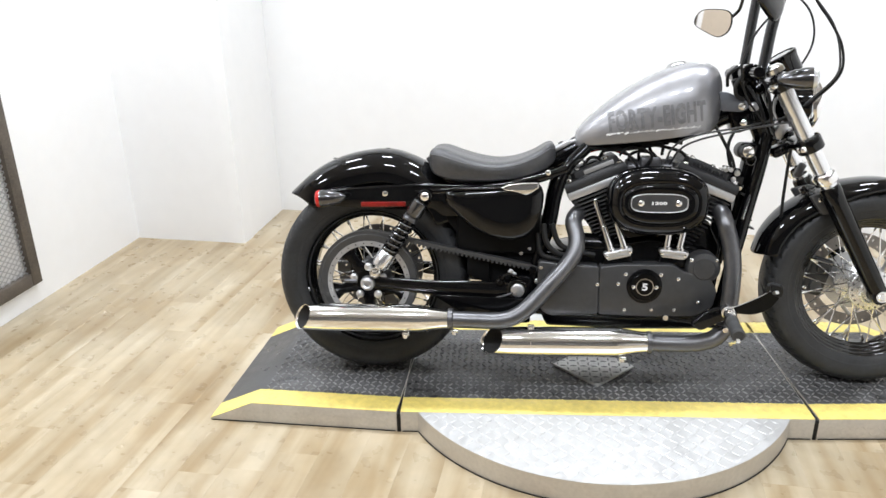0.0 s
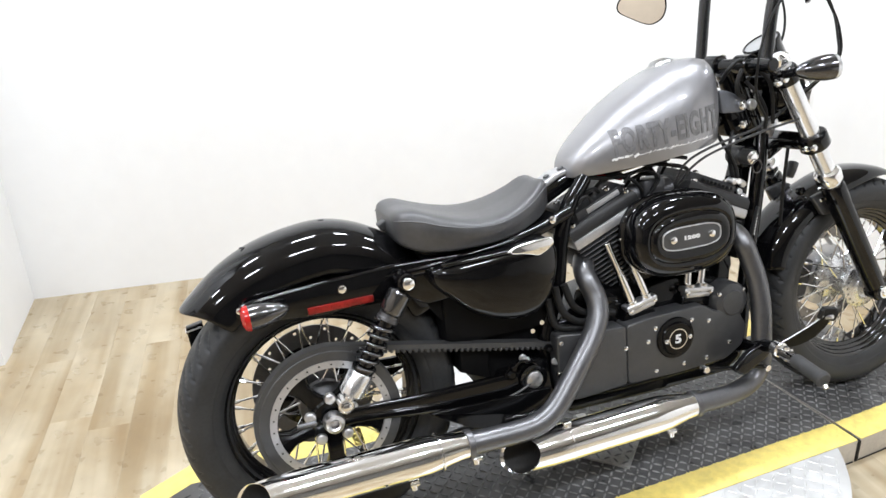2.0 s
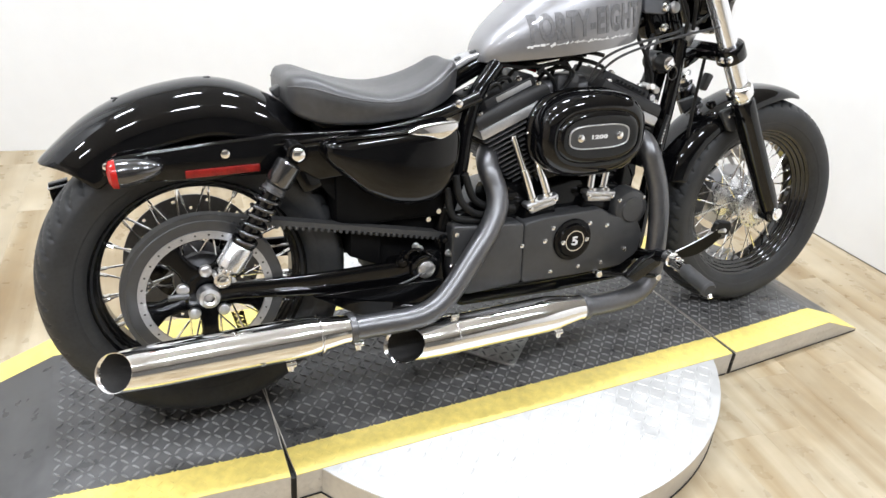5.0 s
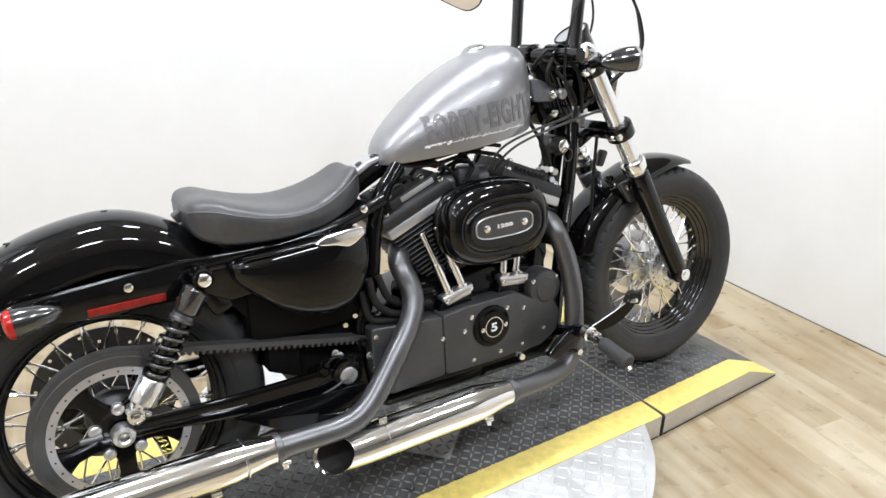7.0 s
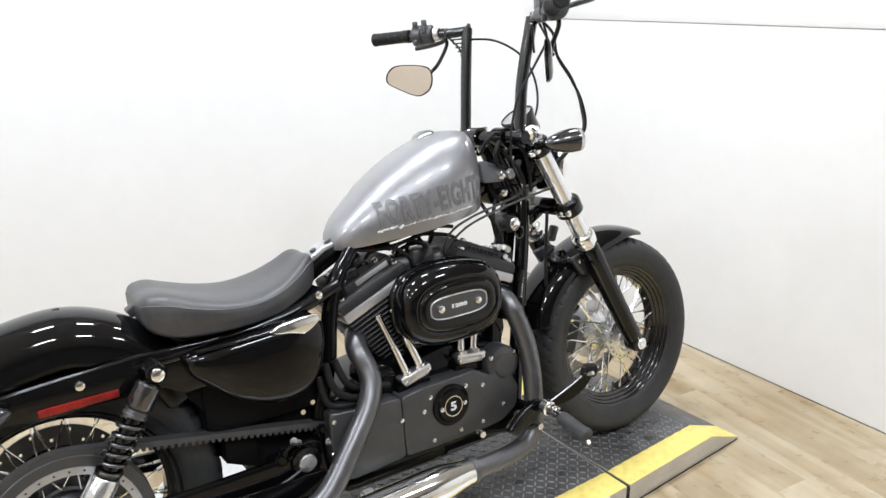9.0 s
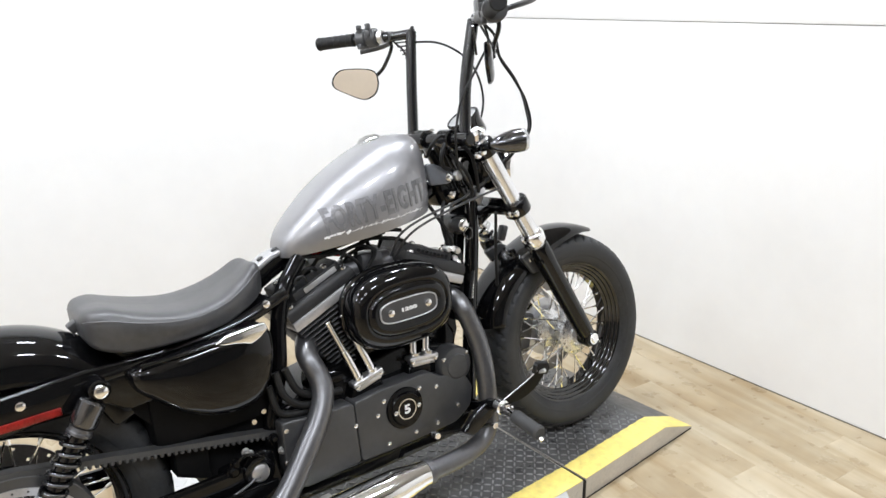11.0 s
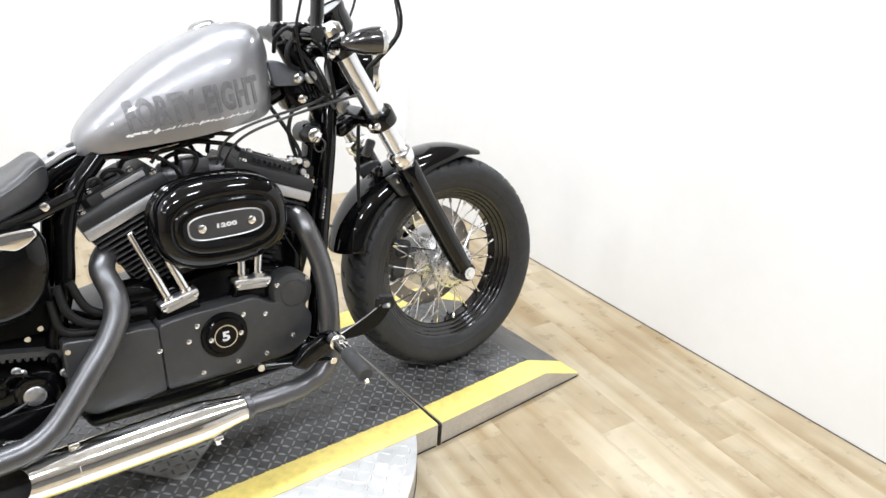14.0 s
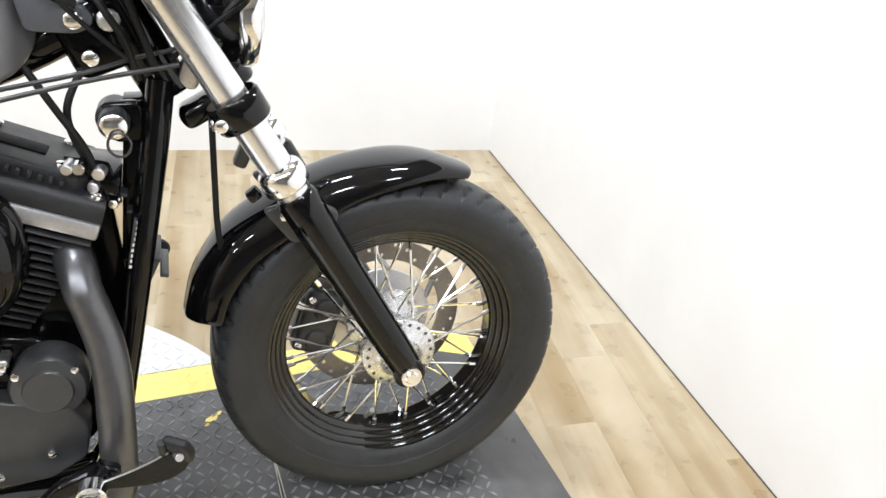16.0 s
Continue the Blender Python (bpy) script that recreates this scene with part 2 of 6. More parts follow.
def spline(rows, n=5):
    """Rows of numbers with smooth rows between them."""
    R = np.array(rows, float)
    R = np.vstack([2 * R[0] - R[1], R, 2 * R[-1] - R[-2]])
    out = []
    for i in range(1, len(R) - 2):
        a, b, c, d = R[i - 1:i + 3]
        for k in range(n):
            t = k / n
            out.append(0.5 * (2 * b + (c - a) * t + (2 * a - 5 * b + 4 * c - d) * t * t + (3 * b - a - 3 * c + d) * t ** 3))
    out.append(R[-2])
    return [tuple(float(v) for v in r) for r in out]


def box(size, m=None, bevel=0.004, seg=2):
    bm = bmesh.new()
    bmesh.ops.create_cube(bm, size=1)
    bmesh.ops.scale(bm, vec=size, verts=bm.verts)
    if bevel:
        bmesh.ops.bevel(bm, geom=bm.edges[:], offset=bevel, segments=seg, profile=0.5, affect="EDGES")
    if m is not None:
        bm.transform(m)
    return bm


def at(x, y, z, rx=0, ry=0, rz=0):
    return pose(x, y, z, rx, ry, rz)


def slab(points, y0, y1, bevel=0.006, seg=3, rounding=0.0):
    """A polygon of (x, z) points, thick from y0 to y1, with rounded corners and eased rims."""
    pts = [Vector((p[0], p[1])) for p in points]
    if rounding:
        out = []
        for i, p in enumerate(pts):
            a, c = pts[i - 1] - p, pts[(i + 1) % len(pts)] - p
            k = min(rounding, a.length * 0.45, c.length * 0.45)
            q0, q1 = p + a.normalized() * k, p + c.normalized() * k
            for s in range(5):
                t = s / 4
                out.append(q0 * (1 - t) ** 2 + p * 2 * t * (1 - t) + q1 * t * t)
        pts = out
    bm = bmesh.new()
    vs = [bm.verts.new((p.x, y0, p.y)) for p in pts]
    f = bm.faces.new(vs)
    ext = bmesh.ops.extrude_face_region(bm, geom=[f])
    top = [v for v in ext["geom"] if isinstance(v, bmesh.types.BMVert)]
    bmesh.ops.translate(bm, vec=(0, y1 - y0, 0), verts=top)
    if bevel:
        rim = [e for e in bm.edges if abs(e.verts[0].co.y - e.verts[1].co.y) < 1e-6]
        bmesh.ops.bevel(bm, geom=rim, offset=bevel, segments=seg, profile=0.5, affect="EDGES")
    return bm


def text_bm(body, height, squeeze=1.0, bold=0.0, extrude=0.0006, width=0.0):
    cu = bpy.data.curves.new("lettering", "FONT")
    cu.space_character = 1.14
    cu.body, cu.size, cu.align_x, cu.align_y, cu.offset, cu.extrude = body, height * 1.4, "CENTER", "CENTER", bold, extrude
    ob = new("lettering", cu)
    me = bpy.data.meshes.new_from_object(ob.evaluated_get(bpy.context.evaluated_depsgraph_get()))
    bpy.data.objects.remove(ob)
    bm = bmesh.new()
    bm.from_mesh(me)
    bpy.data.meshes.remove(me)
    bmesh.ops.scale(bm, vec=(squeeze, 1, 1), verts=bm.verts)
    if width:
        xs, ys = [v.co.x for v in bm.verts], [v.co.y for v in bm.verts]
        bmesh.ops.translate(bm, vec=(-(max(xs) + min(xs)) / 2, -(max(ys) + min(ys)) / 2, 0), verts=bm.verts)
        bmesh.ops.scale(bm, vec=(width / (max(xs) - min(xs)), height / (max(ys) - min(ys)), 1), verts=bm.verts)
    return bm


def bolt_mesh(name, r, h, material, seg=12):
    return shared(name, lathe([(0, h), (r * 0.55, h), (r * 0.9, h * 0.75), (r, h * 0.4), (r, 0), (0, 0)], None, seg), material)


# ---- the setting ----
floor = thing("floor", "pale oak-look vinyl plank floor", "floor", kind="structure")
part("subfloor", box((9.6, 9.0, 0.05), at(1.3, -1.4, -0.0335), 0), mat("showroom_floor", (0.34, 0.315, 0.275), 0.4, var=0.1, scale=2), floor)


def wall(name, label, p0, p1, height, material, thick=0.1, parent=None):
    """A wall whose inner face runs from p0 to p1, with the place on its right-hand side."""
    a, b = Vector((*p0, 0)), Vector((*p1, 0))
    d = b - a
    bm = box((d.length, thick, height), Matrix.Translation((a + b) / 2 + Vector((0, 0, height / 2))) @ Matrix.Rotation(math.atan2(d.y, d.x), 4, "Z") @ at(0, thick / 2, 0), 0)
    return tagged(part(name, bm, material, parent, smooth=False), label, "wall", kind="structure")


wall("wall_left", "plain white painted wall", (-1.596, -0.05), (-1.516, 1.289), CEILING, WHITE_WALL)
wall("wall_step", "white painted wall of a boxed-out corner", (-1.516, 1.289), (-0.92, 1.228), CEILING, WHITE_WALL)
wall("wall_return", "white painted return of a boxed-out corner", (-0.92, 1.228), (-0.895, 1.79), CEILING, WHITE_WALL, 0.06)
wall("wall_back", "white painted back wall of the photo bay", (-0.895, 1.79), (2.289, 1.378), CEILING, WHITE_WALL)
wall("wall_right", "low white painted partition wall", (2.289, 1.378), (2.313, -5.0), 1.25, WHITE_WALL, 0.12)
a0, b0 = Vector((2.289, 1.378, 0)), Vector((2.313, -5.0, 0))
cap_dir = (b0 - a0)
cap_bm = box((cap_dir.length, 0.127, 0.092), Matrix.Translation((a0 + b0) / 2 + Vector((0, 0, 1.298))) @ Matrix.Rotation(math.atan2(cap_dir.y, cap_dir.x), 4, "Z") @ at(0, 0.06, 0), 0.004)
tagged(part("trim", cap_bm, WHITE_WALL, None), "white cap board along the top of the partition", "trim", kind="structure")
tagged(part("baseboard", box((cap_dir.length - 0.02, 0.002, 0.003), Matrix.Translation((a0 + b0) / 2 + Vector((-0.0015, 0, 0.0015))) @ Matrix.Rotation(math.atan2(cap_dir.y, cap_dir.x), 4, "Z"), 0), RUSTY, None, smooth=False), "thin dark joint along the foot of the partition", "trim", kind="structure")
wall("wall_back_outer", "beige wall beyond the partition", (2.24, 2.6), (6.0, 2.6), CEILING, BEIGE_WALL)
wall("wall_right_outer", "beige wall beyond the partition", (6.0, 2.6), (6.0, -5.8), CEILING, BEIGE_WALL)
# unseen wall, kept dark grey so gloss black parts reflect something dark
wall("wall_front", "unseen grey wall that closes the showroom, dark for reflections", (6.0, -5.8), (-3.4, -5.8), CEILING, GREY_WALL)
wall("wall_left_outer", "beige wall of the showroom", (-3.4, -5.8), (-3.4, 1.4), CEILING, BEIGE_WALL)
wall("wall_back_left", "beige wall behind the photo bay", (-3.4, 1.4), (-1.62, 1.4), CEILING, BEIGE_WALL)
tagged(part("ceiling", box((9.8, 9.2, 0.1), at(1.3, -1.4, CEILING + 0.05), 0), CEIL, None, smooth=False), "plain white painted ceiling", "ceiling", kind="structure")

for lx, ly in LAMPS[:1]:
    fixture = thing("ceiling_light", "flat white ceiling panel light", "ceiling light", group="ceiling lights", m=at(lx, ly, CEILING))
    part("housing", box((0.43, 0.21, 0.06), at(0, 0, -0.032), 0.006), WHITE_WALL, fixture)
    part("end_cap", box((0.015, 0.22, 0.07), at(0.224, 0, -0.036), 0.004), ALLOY, fixture)
    part("end_cap", box((0.015, 0.22, 0.07), at(-0.224, 0, -0.036), 0.004), ALLOY, fixture)
for lx, ly in LAMPS[1:]:
    copy_thing(fixture, at(lx, ly, CEILING))

# framed expanded-metal panel on the left wall
panel = thing("mesh_panel", "dark weathered frame with pale wire mesh on the white wall", "wall panel",
              m=Matrix.Translation((-1.561, 0.492, 0.097)) @ Matrix.Rotation(radians(-93.5), 4, "Z"))
PW, PH = 0.5, 1.35
part("frame_bar", box((0.055, 0.03, PH), at(0.0275, 0.018, PH / 2), 0.003), RUSTY, panel)
part("frame_bar", box((0.055, 0.03, PH), at(PW - 0.0275, 0.018, PH / 2), 0.003), RUSTY, panel)
part("frame_bar", box((PW - 0.112, 0.028, 0.055), at(PW / 2, 0.018, 0.0275), 0.003), RUSTY, panel)
part("frame_bar", box((PW - 0.112, 0.028, 0.055), at(PW / 2, 0.018, PH - 0.0275), 0.003), RUSTY, panel)
mesh_bm = bmesh.new()
GX, GZ = 0.036, 0.024
for i in range(int((PW - 0.1) / GX)):
    for j in range(int((PH - 0.1) / GZ)):
        cx, cz = 0.055 + GX * (i + 0.5), 0.055 + GZ * (j + 0.5)
        for sx, sz in ((1, 1), (1, -1)):
            w = Vector((GX / 2 * sx, 0, GZ / 2 * sz))
            n = Vector((-w.z, 0, w.x)).normalized() * 0.0022
            c = Vector((cx, 0.016, cz))
            q = [c - w - n, c + w - n, c + w + n, c - w + n]
            f0 = [mesh_bm.verts.new(p) for p in q]
            f1 = [mesh_bm.verts.new(p + Vector((0, -0.002, 0))) for p in q]
            mesh_bm.faces.new(f0)
            mesh_bm.faces.new(f1[::-1])
tagged(part("wire_mesh", mesh_bm, WIRE, panel, "pale diamond wire mesh", smooth=False), kind="stuff")

# ---- the platform ----
H = 0.068
PLAT = Matrix.Translation((0.7, -0.0143, 0)) @ Matrix.Rotation(radians(1.95), 4, "Z")
X0, X1, X2, X3 = -1.196, -0.598, 0.615, 1.166  # rear tip, seams, front tip, along the platform
Y0, Y1 = -0.31, 0.31
FLAT_R, FLAT_F = -1.055, 1.01  # where the end slopes begin
BAND = 0.081


def deck_height(x):
    if x < FLAT_R:
        return max(0.006, H * (x - X0) / (FLAT_R - X0))
    if x > FLAT_F:
        return max(0.006, H * (X3 - x) / (X3 - FLAT_F))
    return H


def deck_block(xa, xb, ya, yb, lift, cuts):
    """A solid strip of the deck over xa..xb that follows the end slopes."""
    xs = sorted({xa, xb, *[c for c in cuts if xa < c < xb]})
    rings = []
    for x in xs:
        h = deck_height(x) + lift
        rings.append([(x, ya, 0), (x, yb, 0), (x, yb, h), (x, ya, h)])
    bm = loft(rings)
    rim = [e for e in bm.edges if min(v.co.z for v in e.verts) > 0.02 and abs(e.verts[0].co.x - e.verts[1].co.x) > 0.01]
    bmesh.ops.bevel(bm, geom=rim, offset=0.002, segments=2, profile=0.5, affect="EDGES")
    return bm


def lug_field(xa, xb, ya, yb, pitch, inside=None, top=None, size=0.0125, seed=1, rise=0.0016):
    """Raised bars of a tread plate, every other one turned."""
    rnd = random.Random(seed)
    bm = bmesh.new()
    i = 0
    x = xa + pitch / 2
    while x < xb:
        j = 0
        y = ya + pitch / 2
        while y < yb:
            if inside is None or inside(x, y):
                z = top(x) if top else H
                dzdx = ((top(x + 0.004) - top(x - 0.004)) / 0.008) if top else 0.0
                a = radians(45 if (i + j) % 2 else -45) + rnd.uniform(-0.05, 0.05)
                u, v = Vector((math.cos(a), math.sin(a), 0)), Vector((-math.sin(a), math.cos(a), 0))
                c = Vector((x, y, z))
                ring = [u * size, u * size * 0.5 + v * size * 0.22, -u * size * 0.5 + v * size * 0.22, -u * size, -u * size * 0.5 - v * size * 0.22, u * size * 0.5 - v * size * 0.22]
                lo = [bm.verts.new(c + p + Vector((0, 0, p.x * dzdx - 0.0004))) for p in ring]
                hi = [bm.verts.new(c + p * 0.55 + Vector((0, 0, p.x * 0.55 * dzdx + rise))) for p in ring]
                for k in range(6):
                    bm.faces.new((lo[k], lo[(k + 1) % 6], hi[(k + 1) % 6], hi[k]))
                bm.faces.new(hi)
            j += 1
            y += pitch
        i += 1
        x += pitch
    return bm


def platform_section(name, label, xa, xb, seed, hinge=0.0, turn=0.0):
    skew = Matrix.Translation((hinge, Y0, 0)) @ Matrix.Rotation(radians(turn), 4, "Z") @ Matrix.Translation((-hinge, -Y0, 0))
    ob = thing(name, label, "platform", group="motorcycle platform", m=PLAT @ skew)
    cuts = (FLAT_R, FLAT_F)
    body = part("body", deck_block(xa, xb, Y0, Y1, 0, cuts), STEEL_SIDE, ob, "bare metal edge of the platform")
    part("deck", deck_block(xa + 0.0005, xb - 0.0005, Y0 + BAND, Y1 - BAND, 0.0012, cuts), DECK, body, "black painted tread plate")
    for x in (xa + 0.0016, xb - 0.0016):
        if FLAT_R < x < FLAT_F:
            part("worn_edge", box((0.0022, Y1 - Y0 - 2 * BAND - 0.004, 0.0016), at(x, (Y0 + Y1) / 2, H + 0.0014), 0.0005, 1), STEEL_SIDE, body, "bare worn edge of the plate")
    part("yellow_band", deck_block(xa + 0.0005, xb - 0.0005, Y0 + 0.0005, Y0 + BAND, 0.0016, cuts), YELLOW, body, "yellow painted safety band")
    part("yellow_band", deck_block(xa + 0.0005, xb - 0.0005, Y1 - BAND, Y1 - 0.0005, 0.0016, cuts), YELLOW, body, "yellow painted safety band")
    part("foot_line", box((xb - xa - 0.01, Y1 - Y0 + 0.004, 0.003), at((xa + xb) / 2, (Y0 + Y1) / 2, 0.0016), 0), RUBBER, body, "thin black line along the foot")
    flat = lug_field(xa + 0.02, xb - 0.02, 0.008, H - 0.002, 0.0205, inside=lambda x, y: y < deck_height(x) - 0.014, top=lambda x: 0.0, size=0.0112, seed=seed + 9, rise=0.001)
    flat.transform(Matrix(((1, 0, 0, 0), (0, 0, -1, Y0), (0, 1, 0, 0), (0, 0, 0, 1))))
    tagged(part("side_pattern", flat, STEEL_SIDE, body, "raised bars on the bare metal edge"), kind="stuff")
    lugs = lug_field(max(xa, FLAT_R) + 0.01, min(xb, FLAT_F) - 0.01, Y0 + BAND + 0.004, Y1 - BAND - 0.004, 0.0205, top=lambda x: deck_height(x) + 0.0012, size=0.0112, seed=seed, rise=0.0027)
    tagged(part("tread_pattern", lugs, LUG, body, "raised bars of black tread plate, lightened for wear and glint"), kind="stuff")
    for ya, yb, s in ((Y0 + 0.004, Y0 + BAND - 0.004, 5), (Y1 - BAND + 0.004, Y1 - 0.004, 6)):
        lugs = lug_field(max(xa, FLAT_R) + 0.01, min(xb, FLAT_F) - 0.01, ya, yb, 0.0205, top=lambda x: deck_height(x) + 0.0016, size=0.0112, seed=seed + s, rise=0.0009)
        tagged(part("painted_pattern", lugs, YELLOW, body, "yellow painted raised bars"), kind="stuff")
    return ob


platform_section("platform_ramp", "black tread-plate ramp end with yellow bands, on the plank floor", X0, X1 - 0.006, 11, X1, -4.2)
platform_section("platform_deck", "black tread-plate turntable deck with yellow bands", X1 + 0.006, X2 - 0.006, 12)
platform_section("platform_ramp", "black tread-plate ramp end with yellow bands, on the plank floor", X2 + 0.006, X3, 13, X2, 2.2)

for xs, ya in ((X1, -0.004), (X2, -0.004)):
    strip = thing("seam_strip", "black rubber strip in the joint between platform sections", "rubber strip", group="platform joints", m=PLAT)
    part("rubber", box((0.0108, Y1 - Y0 + 0.006, H - 0.003), at(xs, (Y0 + Y1) / 2, (H - 0.003) / 2), 0.002), RUBBER, strip)

# half-round wings of the turntable on both sides of the deck
RT = 0.622
for side, name in ((-1, "turntable_wing"), (1, "turntable_wing")):
    wing = thing(name, "half-round bright aluminium tread plate beside the deck", "turntable", group="turntable wings", m=PLAT)
    edge = Y0 - 0.001 if side < 0 else Y1 + 0.001
    half = math.sqrt(RT ** 2 - edge ** 2)
    a0 = math.atan2(edge, half)
    a1 = math.pi - a0 if side > 0 else -math.pi - a0
    arc = [(RT * math.cos(a0 + (a1 - a0) * k / 40), RT * math.sin(a0 + (a1 - a0) * k / 40)) for k in range(41)]
    bm = bmesh.new()
    lo = [bm.verts.new((x, y, 0)) for x, y in arc]
    hi = [bm.verts.new((x, y, H - 0.0005)) for x, y in arc]
    bm.faces.new(hi)
    bm.faces.new(lo[::-1])
    for k in range(41):
        bm.faces.new((lo[k], lo[(k + 1) % 41], hi[(k + 1) % 41], hi[k]))
    body = part("body", bm, STEEL_SIDE, wing, "bare metal rim", angle=30)
    foot_outline = [(x * 1.004, y * 1.004) for x, y in arc]
    part("foot_line", loft([[(x, y, z) for x, y in foot_outline] for z in (0.0, 0.003)]), RUBBER, body, "thin black line along the foot")
    bm = bmesh.new()
    lo = [bm.verts.new((x * 0.999, y * 0.999 + 0.0006 * side, H - 0.0004)) for x, y in arc]
    hi = [bm.verts.new((x * 0.997, y * 0.997 + 0.0015 * side, H + 0.0012)) for x, y in arc]
    bm.faces.new(hi)
    for k in range(41):
        bm.faces.new((lo[k], lo[(k + 1) % 41], hi[(k + 1) % 41], hi[k]))
    part("top_plate", bm, PLATE, body, "bright aluminium plate", angle=30)

    def inside(x, y, s=side, e=edge):
        return math.hypot(x, y) < RT - 0.014 and (y - e) * s > 0.012
    lugs = lug_field(-RT, RT, -RT if side < 0 else edge, edge if side < 0 else RT, 0.0255, inside, top=lambda x: H + 0.0012, size=0.0135, seed=21 + side)
    tagged(part("tread_pattern", lugs, PLATE, body, "bright raised bars"), kind="stuff")

pad = thing("stand_plate", "small worn square of bare tread plate lying on the deck", "plate", m=at(0.713, -0.045, H + 0.0032, 0, 0, 45))
base = part("plate", box((0.185, 0.185, 0.008), at(0, 0, 0.004), 0.002), mat("worn_bare_plate", (0.42, 0.42, 0.41), 0.45, metal=0.6, var=0.3, scale=14), pad)
lugs = lug_field(-0.09, 0.09, -0.09, 0.09, 0.0235, top=lambda x: 0.008, seed=33)
tagged(part("tread_pattern", lugs, DARKMETAL, base), kind="stuff")

spot = thing("paint_spot", "small splash of yellow paint on the black deck", "paint stain", m=at(1.203, 0.148, H + 0.0011, 0, 0, 25))
rnd = random.Random(5)
for cx, cy, r in ((0, 0, 0.012), (0.018, 0.006, 0.007), (-0.015, -0.008, 0.006)):
    rim = [(cx + r * rnd.uniform(0.7, 1.3) * math.cos(math.tau * k / 11), cy + 0.6 * r * rnd.uniform(0.7, 1.3) * math.sin(math.tau * k / 11)) for k in range(11)]
    part("splash", loft([[(x, y, z) for x, y in rim] for z in (0.0, 0.0014)]), YELLOW, spot, smooth=False)

# ---- the motorcycle: x ahead from the rear axle, y to its left, z up from the deck ----
LEAN = 8.37
bike = thing("motorcycle", "silver-grey and black cruiser motorcycle with high handlebars, leaning on the platform", "motorcycle",
             m=pose(0, -0.056, H + 0.0026, -LEAN, 0, 0))
RA, FA = Vector((0, 0, 0.309)), Vector((1.512, 0, 0.301))


def wheel(name, c, tyre_w, size, bore):
    def rim_of(r):
        return r if r > 0.215 else 0.215 - (0.215 - r) * (0.215 - bore) / 0.038

    def rad_of(r):
        return 0.206 + (r - 0.206) * (size - 0.206) / 0.1075

    hubm = Matrix.Translation(c) @ AXLE
    k = tyre_w / 0.15
    rim_prof = [(0.222, 0.058), (0.2235, 0.054), (0.216, 0.049), (0.205, 0.043), (0.2, 0.032), (0.188, 0.024), (0.184, 0.0)]
    outer = [(rim_of(r), h * k) for r, h in rim_prof]
    outer += [(rim_of(r), -h * k) for r, h in rim_prof[::-1][1:]]
    steps = [(0.177, 0.0), (0.177, 0.016)]
    chord = 0.0552 / 4
    for b in range(4):  # four shallow rounded beads step the rim out
        for q in range(9):
            a = radians(-31 + 7.75 * q)
            run, rise = chord * (b + 0.5) + 0.0134 * math.sin(a), 0.0134 * (math.cos(a) - math.cos(radians(31)))
            steps.append((0.177 + 0.7071 * (run - rise), 0.016 + 0.7071 * (run + rise)))
    steps.append((0.2165, 0.0555))
    inner = [(rim_of(r), -h * k) for r, h in steps[::-1]] + [(rim_of(r), h * k) for r, h in steps[1:]]
    w = part(name, lathe(outer + inner, hubm, 72, closed=True), RIM, bike, "gloss black laced wheel rim")
    half = [(0.206, 0.044), (0.222, 0.06), (0.238, 0.068), (0.258, 0.0745), (0.276, 0.0755), (0.29, 0.07), (0.302, 0.056), (0.3095, 0.036), (0.3125, 0.018), (0.3135, 0)]
    half = spline(half, 3)
    prof = [(rad_of(r), h * k) for r, h in half] + [(rad_of(r), -h * k) for r, h in half[::-1][1:]]
    bm = lathe(prof, AXLE, 624)
    for v in bm.verts:
        ay = abs(v.co.y) / k
        rad = math.hypot(v.co.x, v.co.z)
        if 0.01 < ay < 0.068 and rad > rad_of(0.272):
            turn = math.atan2(v.co.z, v.co.x) / math.tau * 624 + (ay - 0.01) * 260 * (1 if v.co.y > 0 else -1) + (6 if v.co.y > 0 else 0)
            off = abs((turn + 6) % 12 - 6)
            if int((turn + 6) // 12) % 2 and ay < 0.035:
                off = 9  # every other groove is short
            if off < 1.0:
                v.co.x *= 1 - 0.0048 / rad
                v.co.z *= 1 - 0.0048 / rad
    tyre = part("tyre", bm, TYRE, w, "black rubber tyre with slanted grooves", angle=60)
    tyre.matrix_local = Matrix.Translation(c)
    for s in (-1, 1):
        ridge = lathe([(rad_of(0.2405), 0.0688 * k * s), (rad_of(0.2425), 0.0706 * k * s), (rad_of(0.2455), 0.0716 * k * s), (rad_of(0.248), 0.0722 * k * s)], hubm, 72)
        part("sidewall_ridge", ridge, TYRE, w)
    # spokes
    flange, hub_y = 0.05, 0.032
    for s in (-1, 1):
        for lean in (-1, 1):
            a = radians(30) * lean
            p0 = Vector((flange * math.cos(a), s * hub_y + lean * 0.002, flange * math.sin(a)))
            p1 = Vector((bore + 0.003, s * 0.012, 0))
            bm = tube([p0, p1], 0.0022, seg=6, smooth=False)
            bm = join(bm, cyl(p1 - (p1 - p0).normalized() * 0.016, p1, 0.0036, seg=6))
            spoke = shared("spoke", bm, CHROME)
            for i in range(10):
                ang = 36 * i + (18 if s > 0 else 0) + 9 * lean
                piece("spoke", spoke, w, Matrix.Translation(c) @ Matrix.Rotation(radians(ang), 4, "Y"))
    return w


